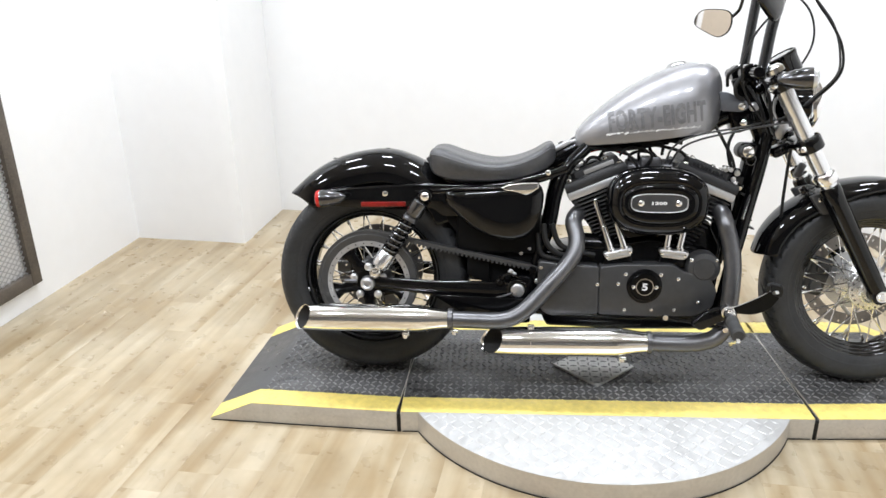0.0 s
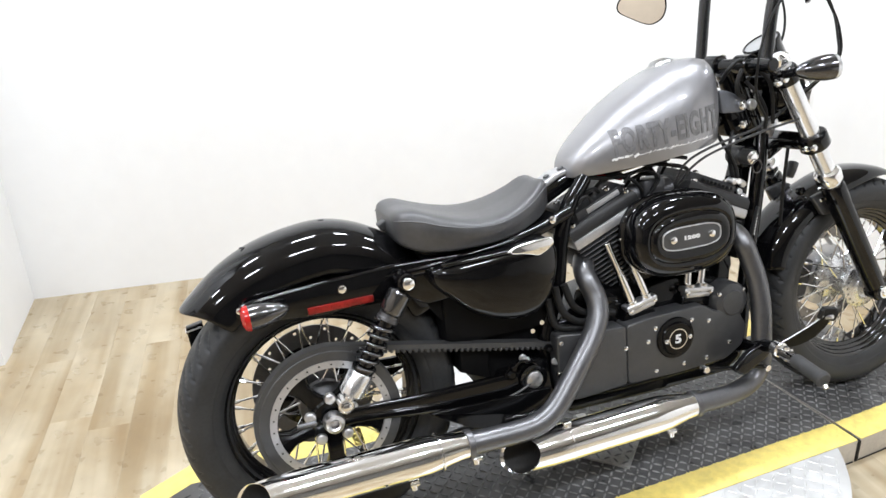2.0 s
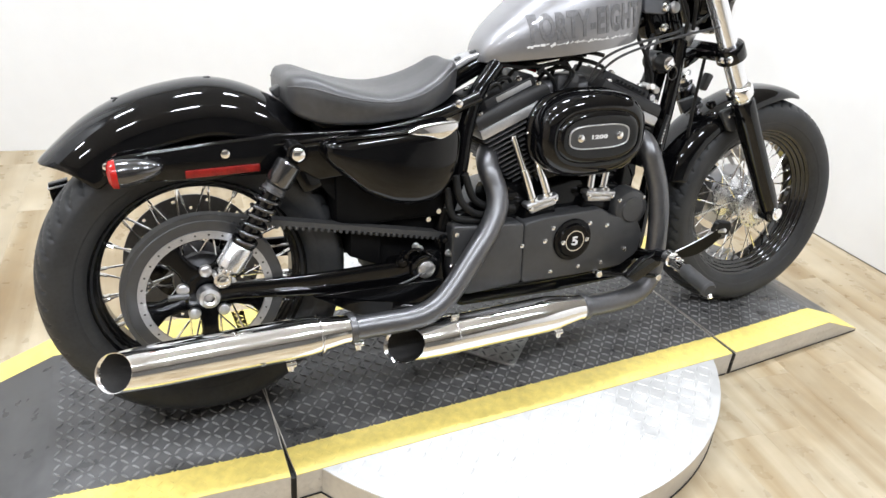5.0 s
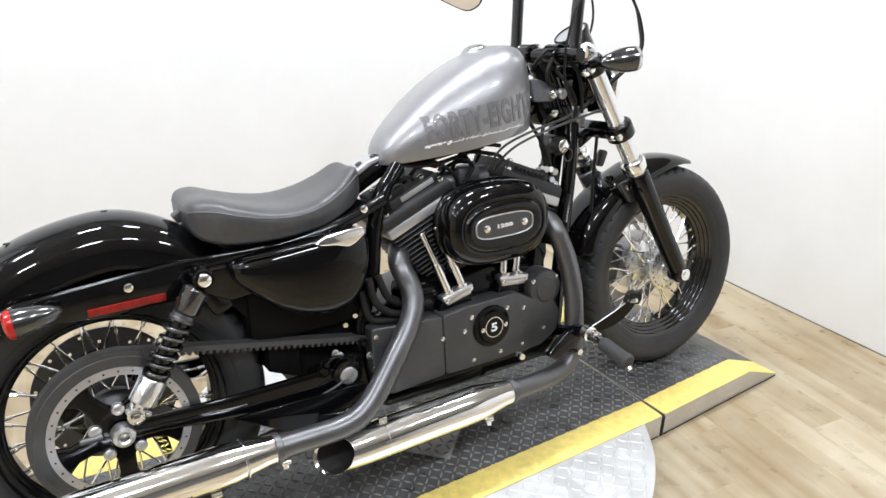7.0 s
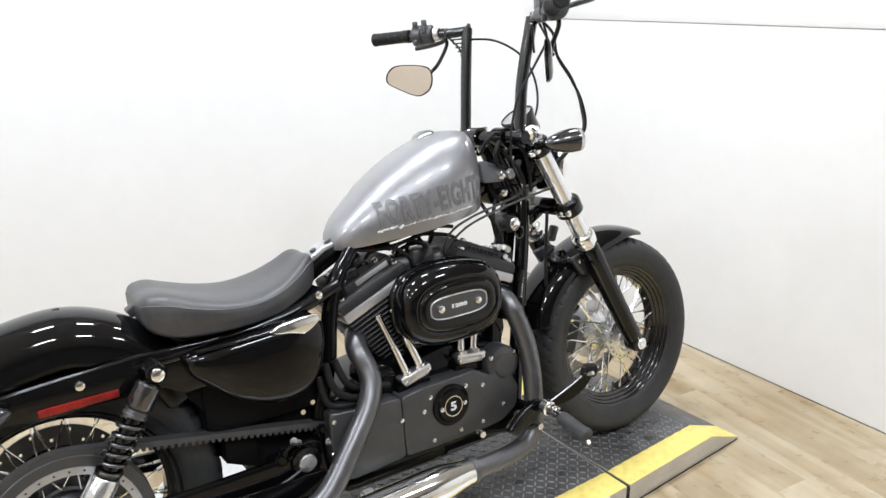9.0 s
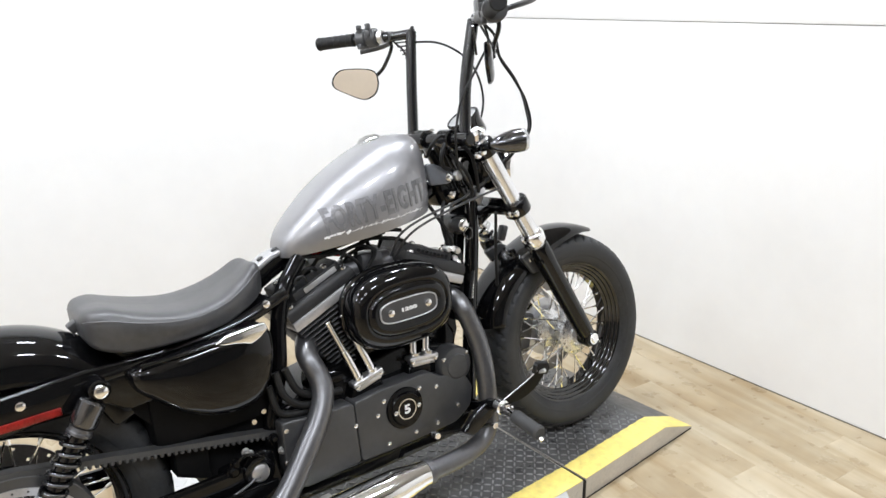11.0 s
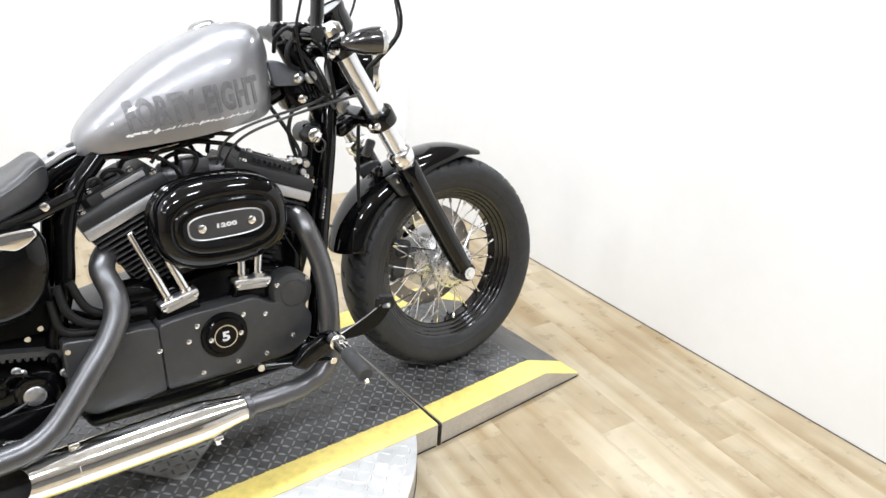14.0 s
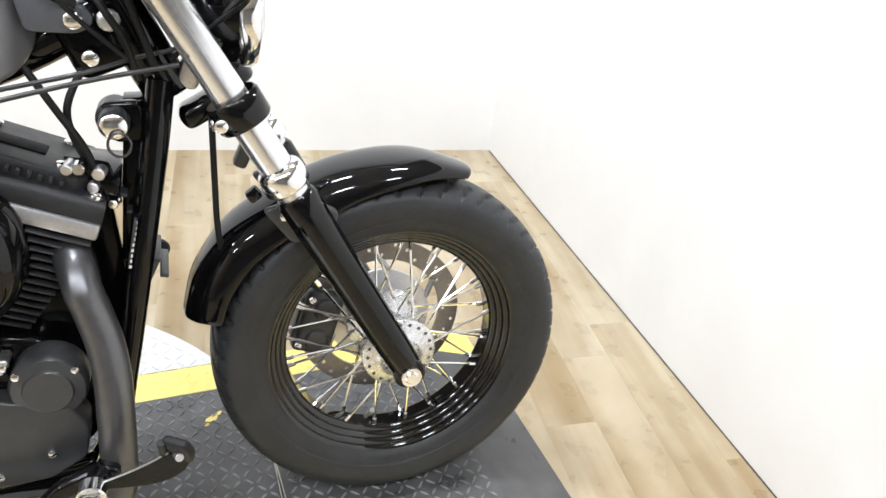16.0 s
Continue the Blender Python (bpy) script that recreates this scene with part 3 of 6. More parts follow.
def drilled_disc(r0, r1, y0, y1, rows, seg, holes, m):
    """A flat ring with square-cut holes right through it; holes(i, j) tells which cells are open."""
    bm = bmesh.new()
    low, high = [], []
    for j in range(rows + 1):
        r = r0 + (r1 - r0) * j / rows
        ring = [(r * math.cos(math.tau * i / seg), r * math.sin(math.tau * i / seg)) for i in range(seg)]
        low.append([bm.verts.new((x, y, y0)) for x, y in ring])
        high.append([bm.verts.new((x, y, y1)) for x, y in ring])

    def solid(i, j):
        return 0 <= j < rows and not holes(i % seg, j)
    for j in range(rows):
        for i in range(seg):
            if not solid(i, j):
                continue
            k = (i + 1) % seg
            bm.faces.new((high[j][i], high[j + 1][i], high[j + 1][k], high[j][k]))
            bm.faces.new((low[j][i], low[j][k], low[j + 1][k], low[j + 1][i]))
            for open_cell, (a, b), (c, d) in ((not solid(i, j - 1), (j, i), (j, k)), (not solid(i, j + 1), (j + 1, k), (j + 1, i)), (not solid(i - 1, j), (j + 1, i), (j, i)), (not solid(i + 1, j), (j, k), (j + 1, k))):
                if open_cell:
                    bm.faces.new((low[a][b], high[a][b], high[c][d], low[c][d]))
    bmesh.ops.recalc_face_normals(bm, faces=bm.faces)
    bm.transform(m)
    return bm


# rear wheel
rw = wheel("rear_wheel", RA, 0.15, 0.309, 0.192)
hubm = Matrix.Translation(RA) @ AXLE
part("hub", lathe([(0.0, -0.1), (0.03, -0.1), (0.034, -0.06), (0.056, -0.04), (0.058, -0.028), (0.035, -0.02), (0.033, 0.02), (0.058, 0.028), (0.058, 0.04), (0.036, 0.055), (0.03, 0.1), (0, 0.1)], hubm, 36), DARKMETAL, rw)
part("brake_disc", drilled_disc(0.1, 0.146, 0.083, 0.088, 7, 120, lambda i, j: (j == 2 and i % 10 < 1) or (j == 5 and (i + 5) % 10 < 1), hubm), DARKMETAL, rw, "drilled brake disc", smooth=False)
part("disc_carrier", lathe([(0.102, 0.083), (0.05, 0.075), (0.05, 0.08), (0.102, 0.088)], hubm, 40, closed=True), CHASSIS, rw)
# rear pulley
PY = -0.098
pulley = part("belt_pulley", lathe([(0.15, PY - 0.017), (0.152, PY - 0.015), (0.15, PY - 0.012), (0.15, PY + 0.012), (0.153, PY + 0.017), (0.131, PY + 0.017), (0.129, PY - 0.015)], hubm, 80, closed=True), SATIN, rw, "black toothed belt pulley")
part("pulley_ring", lathe([(0.13, PY - 0.018), (0.13, PY - 0.014), (0.115, PY - 0.012), (0.115, PY - 0.018)], hubm, 80, closed=True), GREYCAST, pulley, "bare machined ring")
# dark discs imitate the shade inside drilled holes; the ring is solid
dot = bolt_mesh("ring_hole_dot", 0.0022, 0.0006, DARKVOID, 8)
for i in range(30):
    a = math.tau * i / 30
    piece("ring_hole_dot", dot, pulley, Matrix.Translation(RA + Vector((0.1228 * math.cos(a), PY - 0.0178, 0.1228 * math.sin(a)))) @ Matrix.Rotation(radians(90), 4, "X"))
for i in range(5):
    a = math.tau * i / 5 + radians(54)
    pts = []
    for r, half_w in ((0.03, 0.026), (0.06, 0.017), (0.09, 0.016), (0.117, 0.03)):
        pts.append((r, half_w))
    poly = [(r, h) for r, h in pts] + [(r, -h) for r, h in pts[::-1]]
    ca, sa = math.cos(a), math.sin(a)
    bm = slab([(RA.x + r * ca - h * sa, RA.z + r * sa + h * ca) for r, h in poly], PY - 0.012, PY + 0.008, 0.004)
    part("pulley_spoke", bm, CHASSIS, pulley)
part("pulley_hub", lathe([(0.0, PY - 0.016), (0.04, PY - 0.016), (0.045, PY - 0.012), (0.045, PY + 0.01), (0, PY + 0.01)], hubm, 36), CHASSIS, pulley)
bolt_big = bolt_mesh("hub_bolt", 0.0125, 0.012, ALLOY, 18)
RIGHT = Matrix.Rotation(radians(90), 4, "X")  # a bolt head that faces the bike's right
for i in range(5):
    a = math.tau * i / 5 + radians(18)
    piece("hub_bolt", bolt_big, pulley, Matrix.Translation(RA + Vector((0.048 * math.cos(a), PY - 0.014, 0.048 * math.sin(a)))) @ RIGHT)
part("axle_nut", join(lathe([(0.009, -0.144), (0.013, -0.147), (0.02, -0.144), (0.0225, -0.134), (0.0225, -0.12), (0, -0.12)], hubm, 24), lathe([(0, -0.137), (0.0095, -0.137)], hubm, 16)), ALLOY, bike, "chrome rear axle nut")

# belt: upper run, lower run and wrap round the pulley
RB = 0.1555
front_c, rf = Vector((0.63, 0, 0.288)), 0.05
up_a = radians(77.5)
line = []
t_up0 = RA + Vector((RB * math.cos(up_a), 0, RB * math.sin(up_a)))
t_up1 = front_c + Vector((rf * math.cos(up_a), 0, rf * math.sin(up_a)))
lo_a = radians(-84)
t_lo0 = RA + Vector((RB * math.cos(lo_a), 0, RB * math.sin(lo_a)))
t_lo1 = front_c + Vector((rf * math.cos(lo_a), 0, rf * math.sin(lo_a)))
line = [t_lo1 + (t_lo0 - t_lo1) * k / 10 for k in range(10)]
line += [RA + Vector((RB * math.cos(lo_a - (math.tau + lo_a - up_a) * k / 40), 0, RB * math.sin(lo_a - (math.tau + lo_a - up_a) * k / 40))) for k in range(41)]
line += [t_up0 + (t_up1 - t_up0) * k / 20 for k in range(1, 21)]
rings = []
for i, p in enumerate(line):
    d = (line[min(i + 1, len(line) - 1)] - line[max(i - 1, 0)]).normalized()
    n = Vector((-d.z, 0, d.x)) * 0.0055
    rings.append([p + n + Vector((0, PY - 0.014, 0)), p + n + Vector((0, PY + 0.014, 0)), p - n + Vector((0, PY + 0.014, 0)), p - n + Vector((0, PY - 0.014, 0))])
BELT = mat("belt_rubber", (0.05, 0.05, 0.05), 0.5, var=0.2, scale=30)
belt = part("drive_belt", loft(rings), BELT, bike, "black toothed rubber drive belt")
tooth = shared("belt_tooth", box((0.0078, 0.028, 0.0095), None, 0.002, 1), BELT)
d_up = (t_up1 - t_up0).normalized()
for i in range(42):
    p = t_up0 + d_up * (0.02 + 0.0135 * i)
    if (p - t_up0).length < (t_up1 - t_up0).length:
        piece("belt_tooth", tooth, belt, Matrix.Translation(p + Vector((0, PY, -0.009))) @ Matrix.Rotation(math.atan2(-d_up.z, d_up.x), 4, "Y"))

# front wheel
fw = wheel("front_wheel", FA, 0.132, 0.3005, 0.181)
fhub = Matrix.Translation(FA) @ AXLE
part("hub", lathe([(0.0, -0.086), (0.02, -0.086), (0.022, -0.07), (0.032, -0.076), (0.034, -0.073), (0.044, -0.0665), (0.0605, -0.064), (0.063, -0.0615), (0.063, -0.055), (0.056, -0.049), (0.05, -0.03), (0.034, -0.018), (0.034, 0.018), (0.05, 0.028), (0.066, 0.034), (0.068, 0.042), (0.04, 0.06), (0, 0.08)], fhub, 40), mat("polished_alloy", (0.78, 0.78, 0.79), 0.28, metal=0.85, var=0.12, scale=30, rvar=0.3), fw, "polished alloy hub")
# dark discs on the solid flange, for the shade inside its holes
flange_hole_dot = bolt_mesh("flange_hole_dot", 0.0032, 0.0006, DARKMETAL, 8)
for i in range(20):
    a = math.tau * i / 20
    piece("flange_hole_dot", flange_hole_dot, fw, Matrix.Translation(FA + Vector((0.0545 * math.cos(a), -0.0652, 0.0545 * math.sin(a)))) @ Matrix.Rotation(radians(90), 4, "X"))
fdisc = part("brake_disc", drilled_disc(0.112, 0.15, 0.066, 0.071, 6, 144, lambda i, j: j in (1, 3, 4) and (i + 4 * (1, 3, 4).index(j)) % 12 < 1, fhub), mat("worn_disc_steel", (0.3, 0.28, 0.26), 0.35, metal=0.8, var=0.2, scale=20), fw, "drilled brake disc", smooth=False)
part("disc_carrier", lathe([(0.092, 0.066), (0.05, 0.06), (0.05, 0.066), (0.092, 0.072)], fhub, 40, closed=True), ALLOY, fw)
for i in range(6):
    a = math.tau * i / 6 + 0.3
    p0, p1 = FA + Vector((0.09 * math.cos(a), 0.0685, 0.09 * math.sin(a))), FA + Vector((0.116 * math.cos(a + 0.25), 0.0685, 0.116 * math.sin(a + 0.25)))
    part("disc_arm", cyl(p0, p1, 0.006, seg=8), ALLOY, fdisc)
cm = at(1.395, 0.075, 0.315, 0, 18, 0)
caliper = part("brake_caliper", join(box((0.07, 0.03, 0.12), cm @ at(0, -0.024, 0), 0.012, 3), box((0.07, 0.026, 0.116), cm @ at(0, 0.022, 0), 0.012, 3), box((0.03, 0.06, 0.09), cm @ at(-0.024, 0, 0), 0.008, 3)), SATIN, bike, "black front brake caliper")
for dz in (-0.03, 0.03):
    part("piston_bore", lathe([(0, 0.006), (0.017, 0.006), (0.0205, 0.003), (0.0215, 0)], cm @ at(0.004, -0.0385, dz) @ RIGHT, 24), SATIN, caliper)
    piece("caliper_bolt", bolt_mesh("caliper_bolt", 0.0065, 0.006, CHROME), caliper, cm @ at(-0.024, -0.0385, dz * 1.5) @ RIGHT)
part("valve_stem", join(cyl((1.466, -0.012, 0.14), (1.473, -0.024, 0.158), 0.0035, seg=8), cyl((1.471, -0.022, 0.155), (1.475, -0.028, 0.165), 0.005, seg=8)), ALLOY, fw)

# fenders
def fender(name, path, centre, section, label, tip=0, lift=0.0, point=0.0):
    """A pressed sheet along a line of (x, z) points, its section spread across and pulled in towards the wheel."""
    rings = []
    pts = curve_points([(p[0], 0, p[1]) for p in path], 4)
    for i, p in enumerate(pts):
        d = (pts[min(i + 1, len(pts) - 1)] - pts[max(i - 1, 0)]).normalized()
        n = Vector((-d.z, 0, d.x))
        if n.dot(p - centre) < 0:
            n = -n
        u = i / (len(pts) - 1)
        k = 1.0 - point * max(0.0, (u - 0.7) / 0.3) ** 2
        ring = []
        for y, drop in section:
            q = p + Vector((0, y * k, 0)) - n * drop * (1 - lift * max(0.0, (u - 0.55) / 0.45))
            if u < 0.14:
                q += d * (abs(y) / 0.1) ** 2 * 0.05 * (1 - u / 0.14) * tip
            if u > 0.86:
                q -= d * (abs(y) / 0.1) ** 2 * 0.03 * ((u - 0.86) / 0.14) * tip
            ring.append(q)
        rings.append(ring)
    return part(name, loft(rings, closed=False, caps=False), GLOSS, bike, label, subsurf=1, solid=0.004)


half = [(0.0, 0.0), (0.025, 0.0015), (0.05, 0.008), (0.07, 0.02), (0.084, 0.04), (0.091, 0.066), (0.093, 0.1)]
sec = [(-y, d) for y, d in half[::-1]] + half[1:]
fender("rear_fender", [(-0.268, 0.572), (-0.188, 0.642), (-0.108, 0.685), (-0.02, 0.708), (0.06, 0.713), (0.14, 0.69), (0.21, 0.645), (0.27, 0.58), (0.31, 0.5)], RA, sec, "gloss black bobbed rear fender", 1)
half = [(0.0, 0.0), (0.025, 0.0015), (0.048, 0.008), (0.064, 0.022), (0.071, 0.042), (0.072, 0.056)]
sec = [(-y, d) for y, d in half[::-1]] + half[1:]
fender("front_fender", [(1.176, 0.397), (1.198, 0.466), (1.248, 0.535), (1.316, 0.583), (1.372, 0.609), (1.43, 0.627), (1.508, 0.635), (1.573, 0.627), (1.642, 0.602)], FA, sec, "gloss black short front fender", 0.6, 0.75, 0.45)

# strut covers beside the rear fender
for s in (-1, 1):
    y0, y1 = sorted((s * 0.098, s * 0.11))
    strut = part("fender_strut", slab([(-0.155, 0.587), (-0.13, 0.596), (0.02, 0.608), (0.17, 0.617), (0.3, 0.615), (0.5, 0.622), (0.5, 0.6), (0.31, 0.572), (0.305, 0.52), (0.235, 0.515), (0.2, 0.54), (0.13, 0.545), (0.02, 0.535), (-0.1, 0.545), (-0.16, 0.562)], y0, y1, 0.0058, rounding=0.012), GLOSS, bike, "gloss black fender strut")
    if s < 0:
        part("reflector", box((0.138, 0.006, 0.015), at(0.051, -0.112, 0.5535, 0, -1, 0), 0.002), mat("red_reflector", (0.22, 0.01, 0.007), 0.3, var=0.6, scale=40), strut, "red side reflector")
        piece("strut_bolt", bolt_mesh("strut_bolt", 0.0095, 0.006, CHROME), strut, at(0.057, -0.11, 0.586) @ RIGHT)
        piece("strut_bolt", bolt_mesh("strut_bolt", 0.007, 0.005, CHROME), strut, at(-0.15, -0.109, 0.58) @ RIGHT)
# inner fender wall and tail bracket
part("inner_fender", slab([(-0.12, 0.56), (0.28, 0.575), (0.376, 0.42), (0.374, 0.3), (0.304, 0.332), (0.306, 0.42), (0.22, 0.53), (0.0, 0.535)], -0.088, 0.088, 0.004), DULL, bike, "black inner fender")
plate = part("tail_bracket", slab([(-0.262, 0.498), (-0.226, 0.506), (-0.22, 0.455), (-0.258, 0.447)], 0.1, 0.125, 0.003), CHASSIS, bike, "black tail bracket")
part("bracket_strip", box((0.036, 0.028, 0.004), at(-0.246, 0.112, 0.493, 0, -10, 0), 0.001), ALLOY, plate)
for x, z in ((0.05, 0.714), (-0.12, 0.682)):
    part("fender_clip", box((0.012, 0.008, 0.003), at(x, 0.0, z - 0.001), 0.001), SATIN, bike)


def signal(p, d, r, length, lens_mat, name, label):
    p, d = Vector(p), Vector(d).normalized()
    m = align(p, d)
    body = part(name, lathe([(0, 0.004), (r * 0.8, 0.004), (r, 0.008), (r * 1.02, length * 0.25), (r * 0.9, length * 0.5), (r * 0.62, length * 0.78), (r * 0.3, length * 0.95), (0, length)], m, 28), GLOSS, bike, label)
    part("lens", lathe([(0, -0.008), (r * 0.6, -0.007), (r * 0.93, -0.002), (r * 1.0, 0.004), (r, 0.012), (0, 0.006)], m, 28), lens_mat, body)
    return body


sig = signal((-0.143, -0.145, 0.573), (1, 0.03, 0.07), 0.026, 0.088, RED, "rear_turn_signal", "dark chrome bullet turn signal with a red lens")
BLACKCHROME = mat("black_chrome", (0.13, 0.13, 0.135), 0.14, metal=0.9, var=0.1)
sig.data.materials[0] = BLACKCHROME
part("stalk", cyl((-0.085, -0.145, 0.58), (-0.08, -0.1, 0.585), 0.008), GLOSS, sig)

# shock absorber
st, sb = Vector((0.184, -0.142, 0.586)), Vector((0.027, -0.142, 0.347))
ax = (sb - st).normalized()
shock = part("shock_absorber", cyl(st + ax * 0.02, sb - ax * 0.02, 0.0172), GLOSS, bike, "black coil-over rear shock with a chrome lower cup")
part("upper_cover", lathe([(0.0, 0.0), (0.021, 0.0), (0.025, 0.004), (0.0258, 0.044), (0.0235, 0.049), (0, 0.049)], align(st + ax * 0.022, ax), 28), BLACKCHROME, shock, "dark chrome upper cover")
part("preload_ring", lathe([(0.0, 0.0), (0.017, 0.0), (0.0215, 0.002), (0.0215, 0.009), (0.0235, 0.011), (0.0235, 0.016), (0.0, 0.016)], align(st + ax * 0.073, ax), 28), DARKMETAL, shock)
L = (sb - st).length
part("lower_cup", lathe([(0, 0), (0.0245, 0), (0.0268, 0.003), (0.0268, 0.05), (0.02, 0.057), (0, 0.058)], align(sb - ax * 0.078, ax), 28), HARDCHROME, shock, "bright lower cup")
part("lower_seat", lathe([(0.018, 0.0), (0.024, 0.002), (0.0255, 0.007), (0.024, 0.013), (0.018, 0.015)], align(sb - ax * 0.093, ax), 28, closed=True), GLOSS, shock)
n0 = ax.orthogonal().normalized()
n1 = ax.cross(n0)
helix = []
s0, s1 = 0.09, L - 0.085
for i in range(6 * 24 + 1):
    a = math.tau * i / 24
    helix.append(st + ax * (s0 + (s1 - s0) * i / (6 * 24)) + 0.0222 * (math.cos(a) * n0 + math.sin(a) * n1))
part("spring", tube(helix, 0.0042, seg=10, smooth=False), BLACKCHROME, shock, "gloss black coil spring")
part("upper_eye", join(cyl(st + Vector((0, 0.025, 0)), st + Vector((0, -0.015, 0)), 0.02), cyl(st, st + ax * 0.03, 0.012)), GLOSS, shock)
piece("shock_bolt", bolt_mesh("shock_bolt", 0.014, 0.012, CHROME), shock, Matrix.Translation(st + Vector((0, -0.015, 0))) @ RIGHT)
part("lower_eye", join(cyl(sb + Vector((0, 0.03, 0)), sb + Vector((0, -0.012, 0)), 0.017), cyl(sb, sb - ax * 0.03, 0.012)), CHROME, shock)
piece("shock_bolt", bolt_mesh("shock_bolt", 0.012, 0.01, CHROME), shock, Matrix.Translation(sb + Vector((0, -0.012, 0))) @ RIGHT)

# swingarm and chassis
def beam(points, y, w, heights):
    rings = []
    P = [Vector((p[0], y, p[1])) for p in points]
    for i, p in enumerate(P):
        d = (P[min(i + 1, len(P) - 1)] - P[max(i - 1, 0)]).normalized()
        n = Vector((-d.z, 0, d.x))
        h = heights[i]
        ring = []
        for k in range(16):
            a = math.tau * k / 16
            c, s = math.cos(a), math.sin(a)
            ring.append(p + Vector((0, w / 2 * math.copysign(abs(c) ** 0.5, c), 0)) + n * (h / 2 * math.copysign(abs(s) ** 0.5, s)))
        rings.append(ring)
    return loft(rings)


for s in (-1, 1):
    arm = part("swingarm", beam([(-0.005, 0.311), (0.03, 0.31), (0.07, 0.3085), (0.19, 0.297), (0.3, 0.291), (0.39, 0.288), (0.47, 0.286)], s * 0.12, 0.018, (0.034, 0.038, 0.036, 0.046, 0.058, 0.066, 0.066)), GLOSS, bike, "gloss black swingarm")
    if s < 0:
        part("pivot_plate", slab([(0.43, 0.33), (0.47, 0.342), (0.505, 0.335), (0.52, 0.22), (0.43, 0.23)], -0.125, -0.09, 0.006, rounding=0.02), CHASSIS, bike)
        pivot = part("pivot_bolt", lathe([(0, 0.014), (0.016, 0.0135), (0.02, 0.011), (0.0215, 0.004), (0.0215, 0), (0, 0)], at(0.461, -0.13, 0.298) @ RIGHT, 28), ALLOY, bike, "bright swingarm pivot bolt")
        part("pivot_boss", lathe([(0.034, 0.0), (0.034, 0.012), (0.03, 0.016), (0.023, 0.016), (0.023, 0.0)], at(0.461, -0.124, 0.298) @ RIGHT, 28, closed=True), GLOSS, pivot)
        for fx, fz, fr in ((0.414, 0.336, 0.009), (0.408, 0.32, 0.012), (0.44, 0.352, 0.007), (0.45, 0.345, 0.006), (0.505, 0.36, 0.009), (0.52, 0.325, 0.007), (0.475, 0.27, 0.007), (0.452, 0.262, 0.008)):
            part("fitting", lathe([(0, 0.014), (fr * 0.6, 0.014), (fr, 0.009), (fr, 0.004), (fr * 1.25, 0.003), (fr * 1.25, 0.0), (0, 0)], at(fx, -0.126, fz) @ RIGHT, 16), CHASSIS if fr > 0.0075 else ALLOY, bike)
        part("fitting_hose", tube([(0.414, -0.135, 0.336), (0.43, -0.14, 0.35), (0.45, -0.138, 0.345), (0.47, -0.13, 0.33)], 0.004, 10), GLOSS, bike)
        part("brake_line", tube([(0.3, -0.142, 0.262), (0.38, -0.145, 0.272), (0.44, -0.142, 0.288), (0.475, -0.135, 0.31)], 0.003, 10), DARKMETAL, bike)
        part("axle_adjuster", cyl((-0.075, -0.122, 0.313), (-0.035, -0.122, 0.312), 0.006, seg=10), DARKMETAL, arm)
# added black plate that stands in for the shade below the swingarm
part("arm_gap_filler", slab([(0.2, 0.282), (0.3, 0.28), (0.5, 0.275), (0.5, 0.2), (0.4, 0.195), (0.3, 0.222)], -0.15, -0.138, 0.003, rounding=0.01), CHASSIS, bike, "black plate added for the shade under the swingarm")
part("swingarm_bridge", box((0.06, 0.22, 0.05), at(0.42, 0, 0.29), 0.01), CHASSIS, bike)
part("chassis_backbone", tube([(1.14, 0, 0.85), (0.98, 0, 0.775), (0.8, 0, 0.74), (0.66, 0, 0.728), (0.5, 0, 0.65), (0.35, 0, 0.6)], 0.026), GLOSS, bike, "gloss black backbone tube")
# pale plate whose colour stands in for the backbone's white highlight
glare_plate = part("tank_strap", slab([(0.545, 0.705), (0.56, 0.716), (0.6, 0.738), (0.64, 0.748), (0.66, 0.75), (0.66, 0.742), (0.61, 0.727), (0.56, 0.7)], -0.026, 0.026, 0.004), GREYCAST, bike, "pale plate standing for the highlight on the black backbone")
for x, z in ((0.585, 0.7315), (0.622, 0.745)):
    piece("glare_plate_bolt", bolt_mesh("glare_plate_bolt", 0.008, 0.004, SATIN), glare_plate, at(x, -0.008, z, 0, -25, 0))
for s in (-1, 1):
    part("down_tube", tube([(1.185, s * 0.03, 0.76), (1.165, s * 0.045, 0.66), (1.128, s * 0.06, 0.5), (1.095, s * 0.075, 0.36), (1.06, s * 0.095, 0.24), (1.0, s * 0.105, 0.205), (0.8, s * 0.11, 0.2), (0.55, s * 0.11, 0.205)], 0.0185), GLOSS, bike, "gloss black downtube")
    part("seat_tube", tube([(0.66, s * 0.05, 0.722), (0.6, s * 0.075, 0.66), (0.572, s * 0.085, 0.585), (0.555, s * 0.09, 0.49), (0.52, s * 0.09, 0.38), (0.5, s * 0.09, 0.23)], 0.0185), CHASSIS, bike)
    part("rear_rail", tube([(0.6, s * 0.088, 0.66), (0.48, s * 0.1, 0.625), (0.3, s * 0.1, 0.6), (0.15, s * 0.098, 0.59)], 0.014), GLOSS, bike)
part("lower_frame", slab([(0.53, 0.228), (0.8, 0.221), (1.0, 0.224), (1.04, 0.24), (1.045, 0.22), (1.0, 0.186), (0.8, 0.18), (0.55, 0.186)], -0.128, -0.1, 0.008, rounding=0.012), GLOSS, bike, "gloss black lower frame rail")
part("side_rail_cover", tube([(0.5, -0.118, 0.232), (0.65, -0.122, 0.222), (0.9, -0.122, 0.222), (1.03, -0.115, 0.235)], 0.011), GLOSS, bike)
part("steering_neck", cyl((1.105, 0, 0.93), (1.195, 0, 0.735), 0.033), GLOSS, bike, "black steering neck")

